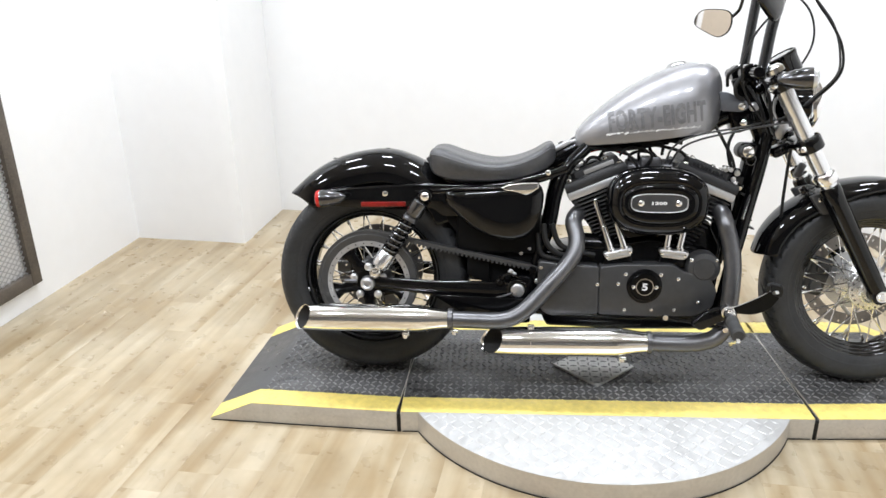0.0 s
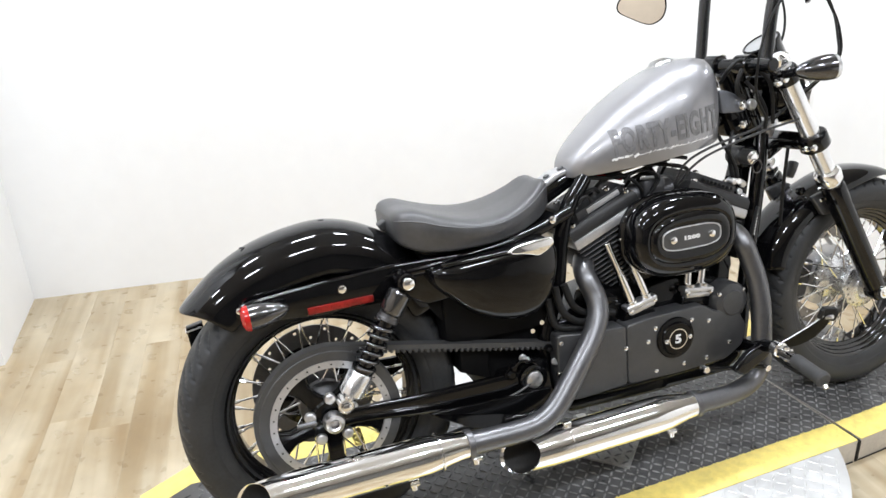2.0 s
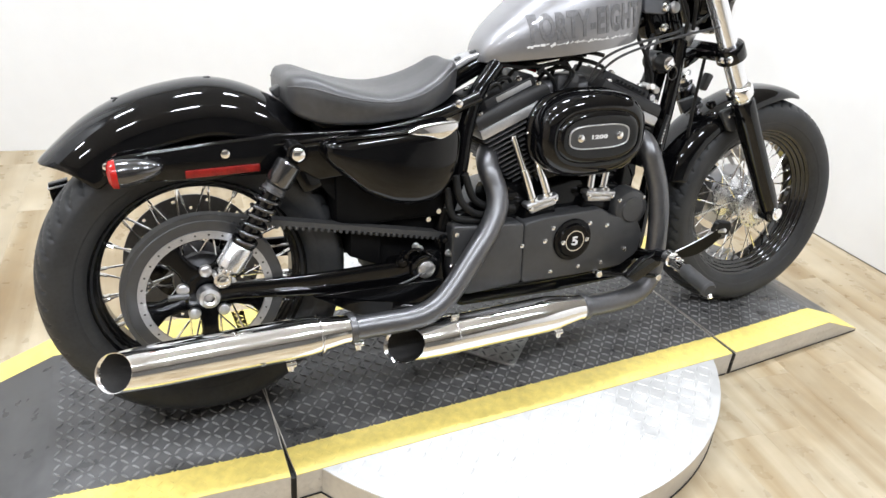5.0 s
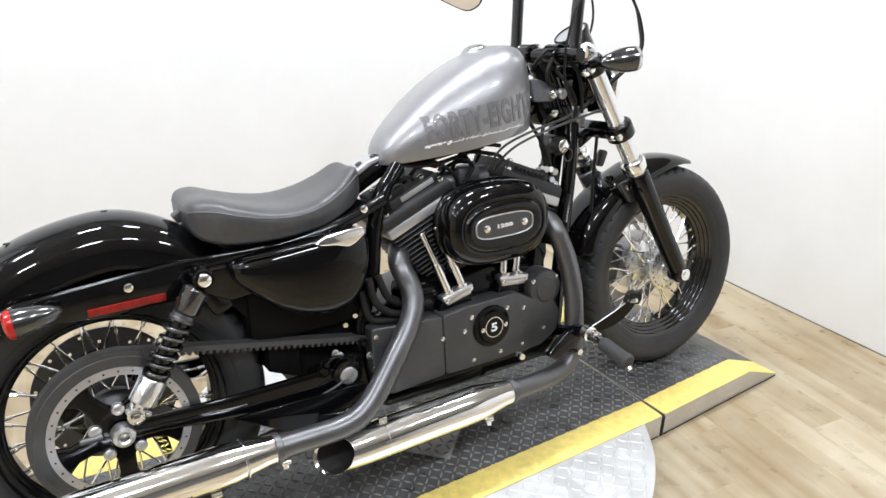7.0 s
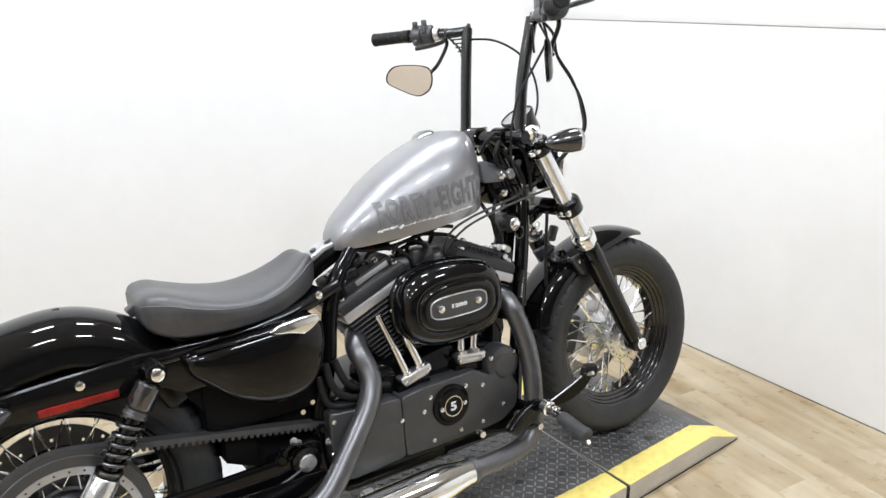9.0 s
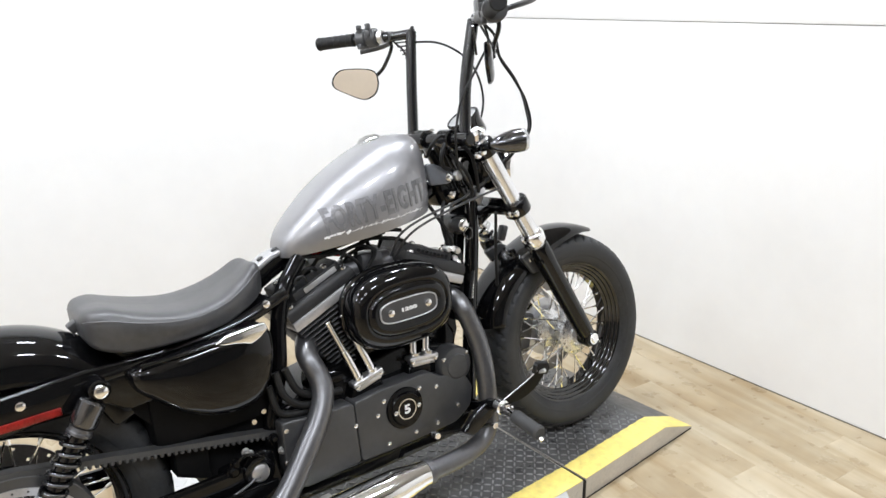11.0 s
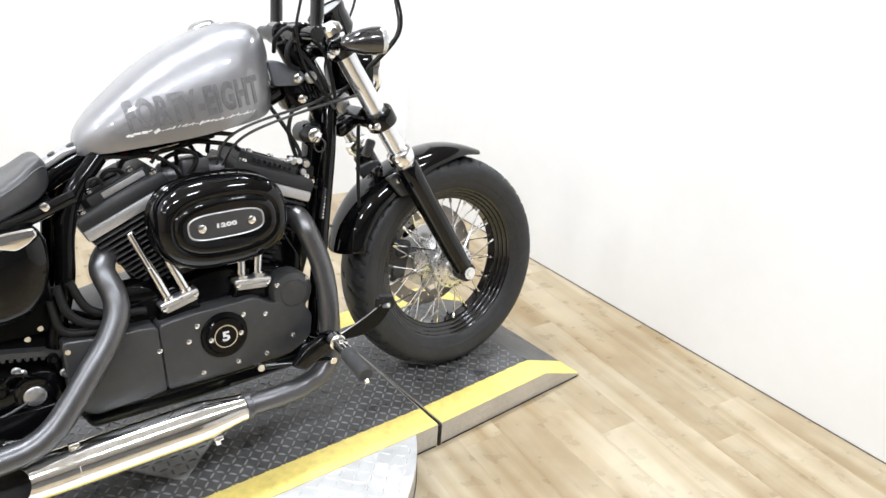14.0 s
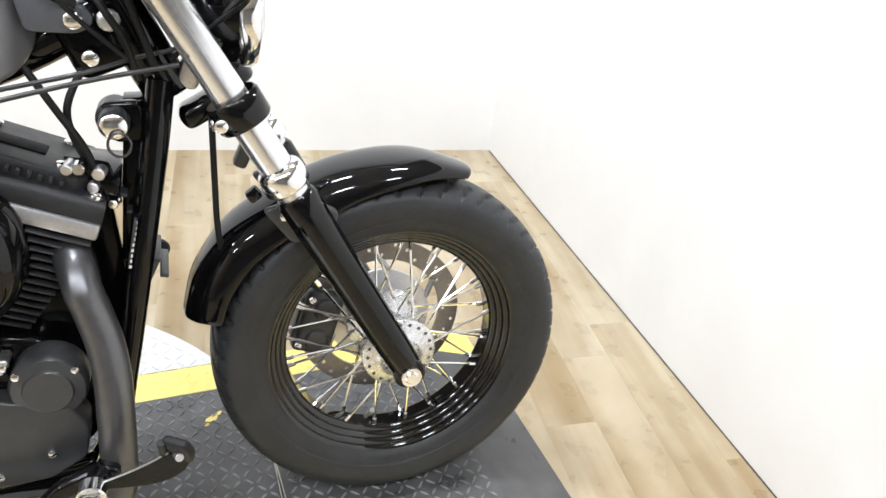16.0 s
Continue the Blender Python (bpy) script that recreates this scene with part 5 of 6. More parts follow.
for s in (-1, 1):
    y = 0.108 * s
    leg = part("fork_leg", cyl(fork_at(0.93, y), fork_at(0.6, y), 0.0232, seg=28), HARDCHROME, bike, "chrome fork tube with a black slider")
    part("slider", lathe([(0, 0), (0.026, 0), (0.0295, 0.006), (0.0295, 0.06), (0.0285, 0.12), (0.027, 0.3), (0.025, 0.36), (0.018, 0.385), (0, 0.39)], align(fork_at(0.617, y), fd), 28), GLOSS, leg, "gloss black slider")
    part("slider_collar", lathe([(0.024, -0.03), (0.03, -0.026), (0.033, -0.02), (0.033, 0.002), (0.03, 0.006), (0.0, 0.006)], align(fork_at(0.632, y), fd), 28), CHROME, leg, "bright collar")
    part("fork_cap", lathe([(0, -0.012), (0.014, -0.012), (0.024, -0.004), (0.025, 0.01), (0, 0.01)], align(fork_at(0.945, y), fd), 24), CHROME, leg)
    part("axle_clamp", cyl((1.512, y - 0.02, 0.3), (1.512, y + 0.02, 0.3), 0.026), GLOSS, leg)
part("front_axle_nut", lathe([(0, 0.012), (0.009, 0.012), (0.012, 0.009), (0.017, 0.009), (0.018, 0), (0, 0)], at(1.512, -0.128, 0.3) @ RIGHT, 12), CHROME, bike, "chrome front axle nut")
part("front_axle", cyl((1.512, -0.12, 0.3), (1.512, 0.12, 0.3), 0.011), ALLOY, bike)
for z, name, rc in ((0.737, "lower_clamp", 0.037), (0.905, "upper_clamp", 0.031)):
    c = fork_at(z)
    rot = Matrix.Translation(c) @ Matrix.Rotation(math.atan2(-fd.x, -fd.z), 4, "Y")
    bm = join(box((0.05, 0.2, 0.028), rot @ at(-0.006, 0, 0), 0.01, 3), lathe([(0, -0.02), (rc - 0.003, -0.02), (rc, -0.016), (rc, 0.016), (rc - 0.003, 0.02), (0, 0.02)], rot @ at(0, 0.108, 0), 28), lathe([(0, -0.02), (rc - 0.003, -0.02), (rc, -0.016), (rc, 0.016), (rc - 0.003, 0.02), (0, 0.02)], rot @ at(0, -0.108, 0), 28), box((0.06, 0.06, 0.032), rot @ at(-0.05, 0, 0), 0.012, 3))
    cl = part(name, bm, GLOSS, bike, "gloss black fork clamp")
    if name == "lower_clamp":
        piece("clamp_bolt", bolt_mesh("pinch_bolt", 0.0095, 0.009, CHROME), cl, at(1.252, -0.132, 0.724) @ RIGHT)
    for dy in (-0.125, 0.125):
        piece("clamp_bolt", bolt_mesh("clamp_bolt", 0.0105, 0.012, CHROME), cl, rot @ at(-0.032, -0.112, 0) @ RIGHT if dy < 0 else rot @ at(-0.032, 0.112, 0) @ Matrix.Rotation(radians(-90), 4, "X"))

# front fender bracket
for s in (-1, 1):
    br = part("fender_bracket", slab([(1.3, 0.585), (1.36, 0.6), (1.41, 0.575), (1.4, 0.54), (1.34, 0.53)], *sorted((s * 0.072, s * 0.086)), 0.004, rounding=0.01), SATIN, bike)
    for x, z in ((1.33, 0.575), (1.385, 0.568)):
        piece("bracket_bolt", bolt_mesh("bracket_bolt", 0.007, 0.005, CHROME), br, at(x, s * 0.086, z) @ (RIGHT if s < 0 else Matrix.Rotation(radians(-90), 4, "X")))
part("fender_clip", box((0.02, 0.02, 0.018), at(1.292, -0.055, 0.6, 0, -35, 0), 0.004), GLOSS, bike)
part("brake_line_joint", box((0.02, 0.024, 0.045), at(1.285, -0.03, 0.655, 0, 25, 0), 0.006), SATIN, bike)

hm = align((1.222, 0, 0.85), (1, 0, -0.06)) @ Matrix.Scale(0.95, 4)
head = part("headlight", lathe([(0, -0.02), (0.03, -0.015), (0.056, 0.0), (0.071, 0.03), (0.0745, 0.065), (0.0745, 0.08), (0, 0.08)], hm, 40), GLOSS, bike, "black bowl headlight with a bright rim")
part("headlight_rim", lathe([(0.0745, 0.07), (0.079, 0.076), (0.0795, 0.09), (0.074, 0.098), (0.068, 0.096), (0.068, 0.085)], hm, 40, closed=True), CHROME, head, "chrome rim")
part("lens", lathe([(0.069, 0.088), (0.06, 0.101), (0.035, 0.108), (0, 0.11)], hm, 40), LENS, head, "clear lens")
part("headlight_mount", box((0.03, 0.05, 0.085), at(1.232, 0, 0.785, 0, 25, 0), 0.008), ALLOY, head, "bright headlight bracket")
sm = align((1.2315, 0.0, 0.945), (-0.52, 0, 0.855))
speedo = part("speedometer", lathe([(0, -0.03), (0.03, -0.028), (0.042, -0.012), (0.044, 0.03), (0.047, 0.038), (0.047, 0.046), (0.042, 0.048)], sm, 36), GLOSS, bike, "round black speedometer")
part("dial_glass", lathe([(0.0425, 0.044), (0.02, 0.0475), (0, 0.048)], sm, 36), mat("dial_glass", (0.3, 0.3, 0.3), 0.12, var=0.1), speedo)
for s in (-1, 1):
    fs = signal((1.244, 0.197 * s, 0.919), (-1, -0.26 * s, -0.04), 0.0295, 0.1, LENS, "front_turn_signal", "black bullet turn signal")
    fs.data.materials[0] = BLACKCHROME
    part("stalk", tube([(1.152, 0.176 * s, 0.916), (1.149, 0.155 * s, 0.912), (1.158, 0.125 * s, 0.907)], 0.0105, 14), GLOSS, fs)
    piece("signal_bolt", bolt_mesh("signal_bolt", 0.011, 0.008, CHROME), fs, at(1.156, 0.135 * s, 0.9) @ (RIGHT if s < 0 else Matrix.Rotation(radians(-90), 4, "X")))

# handlebar and its controls
BAR = mat("satin_black_bar", (0.01, 0.01, 0.011), 0.22, var=0.2, coat=0.3)
part("bar_riser", join(cyl((1.125, -0.055, 0.92), (1.118, -0.055, 0.955), 0.02), cyl((1.125, 0.055, 0.92), (1.118, 0.055, 0.955), 0.02), cyl((1.112, -0.15, 0.936), (1.112, 0.15, 0.936), 0.0165), cyl((1.112, -0.08, 0.936), (1.112, -0.03, 0.936), 0.026), cyl((1.112, 0.03, 0.936), (1.112, 0.08, 0.936), 0.026)), GLOSS, bike, "black bar clamp")
for s in (-1, 1):
    if s < 0:
        rise = [(1.125, -0.102, 0.92), (1.136, -0.1, 0.96), (1.148, -0.1, 1.052), (1.163, -0.104, 1.127), (1.18, -0.108, 1.196), (1.187, -0.11, 1.222)]
    else:
        rise = [(1.148, 0.165, 0.92), (1.158, 0.168, 0.96), (1.17, 0.17, 1.067), (1.183, 0.171, 1.178), (1.19, 0.172, 1.228)]
    top = Vector(rise[-1])
    part("handlebar", tube(rise, 0.0152, 16), BAR, bike, "black high-rise handlebar")
    part("bar_peak", cyl(top - Vector((0, 0, 0.012)), top + Vector((0.004, -0.004 * s, 0.014)), 0.0152, 0.004, seg=16), BAR, bike)
    part("bar_end", tube([top + Vector((0.002, -0.004 * s, -0.006)), Vector((1.15, 0.225 * s, 1.22)), Vector((1.1, 0.28 * s, 1.222)), Vector((1.045, 0.36 * s, 1.224))], 0.0135, 14), BAR, bike)
    for k in range(5):
        a0 = top + Vector((-0.012, 0.013 * s, -0.026 - 0.011 * k))
        part("bar_gusset", cyl(a0, a0 + Vector((-0.022 + 0.0045 * k, 0.024 * s - 0.0045 * k * s, 0.0)), 0.0022, seg=10), BAR, bike)
    part("bar_gusset", tube([top + Vector((-0.01, 0.012 * s, -0.085)), top + Vector((-0.018, 0.02 * s, -0.05)), top + Vector((-0.038, 0.042 * s, -0.018))], 0.003, 10), BAR, bike)
    grip = part("grip", lathe([(0, 0), (0.0165, 0.0), (0.019, 0.004), (0.0175, 0.012), (0.0168, 0.1), (0.0185, 0.118), (0, 0.12)], align((1.02, 0.402 * s, 1.2255), (0.088, -0.145 * s, -0.002)), 24), RUBBER, bike, "black rubber grip")
    for i in range(5):
        part("grip_rib", lathe([(0.0172, 0), (0.0182, 0.0015), (0.0172, 0.003)], align(Vector((1.02, 0.402 * s, 1.2255)) + Vector((0.0088, -0.0145 * s, 0)) * (1 + 1.2 * i), (0.088, -0.145 * s, 0)), 24), RUBBER, grip)
    clip = Vector((1.112, 0.275 * s, 1.2235))
    out = Vector((-0.52, 0.854 * s, 0.0))
    sm_ = align(clip, out)
    sw = part("switch_housing", lathe([(0, -0.03), (0.022, -0.03), (0.026, -0.026), (0.027, -0.004), (0.023, 0.0), (0.028, 0.004), (0.029, 0.026), (0.024, 0.03), (0, 0.03)], sm_, 28), SATIN, bike, "black switch housing")
    for dx, dz, ln in ((-0.016, 0.03, 0.018), (0.012, 0.03, 0.014), (-0.014, 0.012, 0.02), (0.014, -0.02, 0.016)):
        part("switch_button", box((0.014, 0.012, ln), Matrix.Translation(clip + out * dx + Vector((-0.022, -0.013 * s, dz))) @ Matrix.Rotation(math.atan2(out.y, out.x), 4, "Z"), 0.003), SATIN, sw)
    part("clamp_ring", lathe([(0.014, -0.05), (0.019, -0.048), (0.02, -0.036), (0.016, -0.033)], sm_, 24), ALLOY, sw, "bright clamp ring")
    part("lever", tube([(1.16, 0.23 * s, 1.215), (1.165, 0.26 * s, 1.203), (1.15, 0.3 * s, 1.196), (1.125, 0.345 * s, 1.192)] if s > 0 else [(1.16, -0.22, 1.225), (1.2, -0.25, 1.235), (1.175, -0.33, 1.235), (1.125, -0.41, 1.235)], 0.0065, 10), SATIN, sw)
    part("lever_perch", cyl((1.14, 0.222 * s, 1.222), (1.165, 0.226 * s, 1.222), 0.014), SATIN, sw)
# brake master cylinder
mc = part("master_cylinder", join(box((0.085, 0.055, 0.035), at(1.16, -0.2, 1.248, 0, 0, 58), 0.008, 3), cyl((1.165, -0.17, 1.222), (1.12, -0.245, 1.222), 0.02)), SATIN, bike, "black brake master cylinder")
part("cylinder_lid", box((0.08, 0.05, 0.006), at(1.16, -0.2, 1.268, 0, 0, 58), 0.003), SATIN, mc)
# mirrors, hung below the grips
for s in (-1, 1):
    if s > 0:
        c, rgt = Vector((1.1, 0.353, 1.105)), Vector((0.7, -0.71, -0.14)).normalized()
    else:
        c, rgt = Vector((1.09, -0.27, 1.112)), Vector((0.67, 0.74, -0.14)).normalized()
    nrm = Vector((-0.71, -0.7 * s, 0.0)).normalized()
    up = nrm.cross(rgt).normalized()
    if up.z < 0:
        up = -up
    outline = []
    for px, pz in ((0.069, 0.006), (0.062, 0.03), (0.042, 0.041), (0.0, 0.042), (-0.042, 0.037), (-0.063, 0.022), (-0.071, 0.0), (-0.062, -0.017), (-0.03, -0.03), (0.01, -0.043), (0.035, -0.044), (0.058, -0.03), (0.067, -0.012)):
        outline.append((px, pz))
    fine = curve_points([(p[0], 0, p[1]) for p in outline + outline[:1]], 4)[:-1]

    def ring(k, depth):
        return [c + rgt * p.x * k + up * p.z * k + nrm * depth for p in fine]
    shell = part("mirror", loft([ring(0.55, -0.011), ring(0.85, -0.008), ring(1.0, -0.002), ring(1.02, 0.004), ring(0.97, 0.006), ring(0.955, 0.003)]), GLOSS, bike, "black teardrop mirror hung below the bar")
    part("mirror_glass", loft([ring(0.955, 0.001), ring(0.955, 0.0042)]), MIRROR, shell, "mirror glass")
    foot = c + rgt * 0.055 + up * 0.02 - nrm * 0.01
    part("mirror_stem", tube([foot, foot + Vector((0.02, -0.02 * s, 0.025)), Vector((1.16, 0.235 * s, 1.19)), Vector((1.155, 0.235 * s, 1.215))], 0.0055, 10), GLOSS, shell)

# cables and hoses
def cable(pts, r=0.0034, material=RUBBER, name="cable"):
    part(name, tube(pts, r, 10), material, bike)


cable([(1.185, -0.14, 1.215), (1.225, -0.14, 1.18), (1.255, -0.12, 1.124), (1.298, -0.12, 1.066), (1.333, -0.12, 1.001), (1.335, -0.12, 0.931), (1.295, -0.08, 0.867), (1.24, -0.06, 0.825), (1.2, -0.05, 0.79)], 0.0036, name="brake_hose")
cable([(1.185, -0.15, 1.21), (1.186, -0.16, 1.165), (1.148, -0.16, 1.111), (1.092, -0.16, 1.042), (1.067, -0.16, 0.982), (1.062, -0.155, 0.94), (1.09, -0.12, 0.87), (1.15, -0.09, 0.8)], 0.003)
CABLE = mat("grey_cable_sheath", (0.05, 0.05, 0.052), 0.3, metal=0.3, var=0.2)
cable([(1.18, -0.14, 1.21), (1.215, -0.13, 1.17), (1.26, -0.12, 1.12), (1.305, -0.12, 1.06), (1.328, -0.12, 0.99), (1.325, -0.12, 0.925), (1.275, -0.07, 0.855), (1.22, -0.055, 0.81), (1.16, -0.07, 0.797), (1.1, -0.105, 0.787), (0.96, -0.12, 0.762), (0.905, -0.1, 0.73), (0.885, -0.08, 0.68)], 0.003, CABLE)
cable([(1.21, -0.13, 0.8), (1.09, -0.125, 0.779), (0.97, -0.12, 0.75), (0.92, -0.105, 0.72), (0.9, -0.075, 0.675)], 0.003, CABLE)
cable([(1.19, 0.18, 1.2), (1.224, 0.1, 1.188), (1.262, 0.05, 1.152), (1.3, 0.04, 1.103), (1.31, 0.03, 1.035), (1.285, 0.02, 0.97), (1.22, 0.02, 0.88)], 0.003)
cable([(1.244, -0.06, 0.72), (1.241, -0.05, 0.62), (1.24, -0.045, 0.54), (1.25, -0.03, 0.45)], 0.0045)
for pts in ([(0.535, -0.12, 0.5), (0.545, -0.128, 0.445), (0.58, -0.13, 0.412), (0.63, -0.12, 0.4)], [(0.56, -0.115, 0.5), (0.58, -0.12, 0.445), (0.62, -0.12, 0.42), (0.69, -0.11, 0.405)], [(0.52, -0.11, 0.47), (0.53, -0.12, 0.41), (0.57, -0.125, 0.395), (0.62, -0.12, 0.388)]):
    cable(pts, 0.0085, RUBBER, "oil_hose")
for pts in ([(0.655, -0.055, 0.725), (0.74, -0.06, 0.715), (0.82, -0.05, 0.722), (0.9, -0.04, 0.735)],
            [(0.82, -0.02, 0.68), (0.815, -0.05, 0.715), (0.845, -0.06, 0.738), (0.88, -0.055, 0.73), (0.885, -0.03, 0.7)],
            [(0.79, -0.01, 0.67), (0.79, -0.045, 0.7), (0.82, -0.06, 0.712), (0.86, -0.05, 0.7), (0.87, -0.03, 0.665)],
            [(0.84, -0.03, 0.735), (0.85, -0.06, 0.7), (0.84, -0.055, 0.67), (0.82, -0.03, 0.65)],
            [(0.8, -0.03, 0.735), (0.87, -0.065, 0.728), (0.93, -0.06, 0.712), (0.955, -0.05, 0.69)],
            [(0.87, -0.02, 0.738), (0.9, -0.06, 0.742), (0.935, -0.062, 0.735)],
            [(0.7, -0.03, 0.69), (0.715, -0.05, 0.715), (0.75, -0.055, 0.722), (0.78, -0.04, 0.7)],
            [(0.655, -0.04, 0.67), (0.67, -0.05, 0.69), (0.69, -0.05, 0.692), (0.705, -0.04, 0.68)],
            [(1.03, -0.05, 0.785), (1.06, -0.06, 0.73), (1.085, -0.06, 0.68), (1.095, -0.05, 0.63)],
            [(1.1, -0.03, 0.79), (1.07, -0.05, 0.73), (1.08, -0.05, 0.67), (1.1, -0.04, 0.64)],
            [(1.06, -0.03, 0.9), (1.05, -0.07, 0.93), (1.075, -0.075, 0.95), (1.1, -0.06, 0.935), (1.105, -0.05, 0.9)],
            [(1.11, -0.06, 0.9), (1.13, -0.085, 0.86), (1.15, -0.085, 0.82), (1.16, -0.07, 0.77)],
            [(1.13, -0.06, 0.93), (1.15, -0.09, 0.9), (1.165, -0.09, 0.85), (1.18, -0.075, 0.79)]):
    cable(pts, 0.0048, RUBBER, "wiring")
for pts, r in (([(0.755, -0.07, 0.7), (0.775, -0.075, 0.722), (0.816, -0.075, 0.722), (0.848, -0.073, 0.701), (0.839, -0.07, 0.679), (0.82, -0.06, 0.655)], 0.0038),
               ([(0.708, -0.05, 0.71), (0.745, -0.066, 0.719), (0.772, -0.068, 0.708), (0.801, -0.066, 0.682), (0.819, -0.05, 0.645)], 0.0045),
               ([(0.626, -0.085, 0.672), (0.632, -0.088, 0.685), (0.647, -0.09, 0.687), (0.656, -0.088, 0.672)], 0.0034)):
    cable(pts, r, RUBBER, "wiring")
cable([(0.66, 0.02, 0.7), (0.72, -0.02, 0.715), (0.78, -0.02, 0.7)], 0.004, RED, "red_wire")

# neck bracket, ignition switch, regulator
brk = part("tank_bracket", slab([(1.03, 0.885), (1.055, 0.882), (1.11, 0.856), (1.118, 0.838), (1.1, 0.825), (1.04, 0.828)], -0.062, -0.05, 0.003, rounding=0.01), mat("slate_grey_bracket", (0.13, 0.138, 0.155), 0.35, metal=0.4, var=0.1, scale=20), bike, "slate-grey tank mounting bracket")
piece("bracket_bolt", bolt_mesh("bracket_bolt", 0.012, 0.01, CHROME), brk, at(1.095, -0.062, 0.842) @ RIGHT)
part("intake_manifold", join(cyl((0.78, -0.01, 0.655), (0.92, -0.01, 0.655), 0.03), box((0.06, 0.05, 0.05), at(0.85, -0.03, 0.67), 0.008)), DARKMETAL, engine, "grey intake body between the cylinders")
part("neck_lug", box((0.075, 0.08, 0.085), at(1.11, 0, 0.81, 0, -20, 0), 0.018, 3), CHASSIS, bike)
piece("neck_bolt", bolt_mesh("neck_bolt", 0.014, 0.012, ALLOY), brk, at(1.133, -0.05, 0.84) @ RIGHT)
piece("neck_bolt", bolt_mesh("neck_bolt", 0.011, 0.01, CHROME), brk, at(1.107, -0.052, 0.795) @ RIGHT)
ign = part("ignition_switch", lathe([(0, 0.034), (0.016, 0.034), (0.019, 0.028), (0.019, 0.0), (0.024, -0.004), (0.024, -0.04), (0, -0.04)], at(1.123, -0.04, 0.712) @ RIGHT, 24), SATIN, bike, "ignition switch with a bright lock")
part("lock", lathe([(0, 0.037), (0.012, 0.037), (0.0165, 0.034), (0.0165, 0.03), (0, 0.03)], at(1.123, -0.04, 0.712) @ RIGHT, 24), CHROME, ign)
part("key_ring", tube([Vector((1.128 + 0.014 * math.cos(a), -0.082, 0.69 + 0.016 * math.sin(a))) for a in [math.tau * i / 16 for i in range(17)]], 0.0018, 10, smooth=False), BLACKCHROME, ign, "dark key ring")
part("switch_bracket", slab([(1.105, 0.735), (1.16, 0.735), (1.16, 0.68), (1.115, 0.68)], -0.04, -0.02, 0.005, rounding=0.015), CHASSIS, bike)
part("regulator", box((0.025, 0.07, 0.16), at(1.135, 0, 0.52, 0, 13, 0), 0.005), DARKMETAL, bike, "grey finned regulator")
for i in range(6):
    part("coil_stay", box((0.012, 0.09, 0.006), at(1.16 - 0.008 * i, 0, 0.48 + 0.032 * i * 0.8, 0, 13, 0), 0.002), SATIN, bike)
part("coil_cover", slab([(1.135, 0.735), (1.175, 0.735), (1.13, 0.5), (1.105, 0.5)], -0.022, 0.022, 0.006), CHASSIS, bike, "black cover between the downtubes")
part("front_case", slab([(0.96, 0.5), (1.03, 0.5), (1.07, 0.43), (1.06, 0.33), (0.96, 0.33)], -0.06, 0.06, 0.01), CHASSIS, engine)
part("front_motor_plate", slab([(1.055, 0.62), (1.1, 0.62), (1.11, 0.42), (1.075, 0.33), (1.04, 0.33), (1.05, 0.45)], -0.014, 0.014, 0.005), CHASSIS, bike, "black front motor mount")
part("front_mount", box((0.06, 0.12, 0.03), at(1.09, 0, 0.63, 0, 10, 0), 0.006), CHASSIS, bike)
for p in ((1.075, -0.062, 0.66), (1.09, -0.06, 0.62), (1.06, -0.066, 0.6)):
    part("mount_bolt", cyl(p, (p[0], p[1] - 0.02, p[2]), 0.008, seg=10), CHROME, bike)

tag = part("warning_label", box((0.004, 0.012, 0.075), at(1.126, -0.0765, 0.55, 4, 13, 0), 0.0015), SATIN, bike, "black label with pale lines of print")
for k in range(9):
    part("print_line", box((0.0024 if k % 3 else 0.0034, 0.0006, 0.0045), at(1.1275 + 0.0019 * (k - 4), -0.0826 + 0.0005 * (k - 4), 0.55 + 0.0078 * (k - 4), 4, 13, 0), 0), WHITEPRINT, tag, smooth=False)
for x, z, r, ln in ((1.065, 0.662, 0.007, 0.03), (1.1, 0.65, 0.0085, 0.02), (1.091, 0.632, 0.0075, 0.018), (1.08, 0.62, 0.005, 0.014), (1.112, 0.606, 0.0065, 0.016)):
    part("connector", cyl((x, -0.052, z), (x - 0.004, -0.052 - ln, z - 0.002), r, seg=12), ALLOY if r > 0.0068 else CHROME, bike)
part("connector_plate", slab([(1.055, 0.672), (1.11, 0.66), (1.12, 0.6), (1.085, 0.61)], -0.056, -0.05, 0.002, rounding=0.006), CHASSIS, bike)

part("hose_loop", tube([(1.108, -0.06, 0.93), (1.085, -0.075, 0.925), (1.07, -0.078, 0.9), (1.076, -0.074, 0.872), (1.1, -0.066, 0.86)], 0.0055, 10), RUBBER, bike, "short loop of black hose")

# foot controls
mount = part("control_bracket", tube([(1.06, -0.1, 0.24), (1.06, -0.15, 0.25), (1.055, -0.2, 0.268), (1.05, -0.235, 0.28)], 0.0155, 12), GLOSS, bike, "black forward control bracket")
part("bracket_plate", slab([(0.96, 0.225), (1.0, 0.262), (1.06, 0.285), (1.085, 0.27), (1.06, 0.24), (0.99, 0.205)], -0.205, -0.185, 0.006, rounding=0.01), GLOSS, mount)
peg = part("foot_peg", lathe([(0, 0), (0.0145, 0), (0.017, 0.005), (0.017, 0.03), (0.016, 0.034), (0.017, 0.038), (0.017, 0.075), (0.0185, 0.082), (0.0185, 0.09), (0.014, 0.095), (0, 0.095)], align((1.0465, -0.303, 0.273), (-0.008, -0.119, -0.018)), 24), mat("grey_worn_rubber", (0.04, 0.04, 0.04), 0.65, var=0.25, scale=30), bike, "black rubber foot peg")
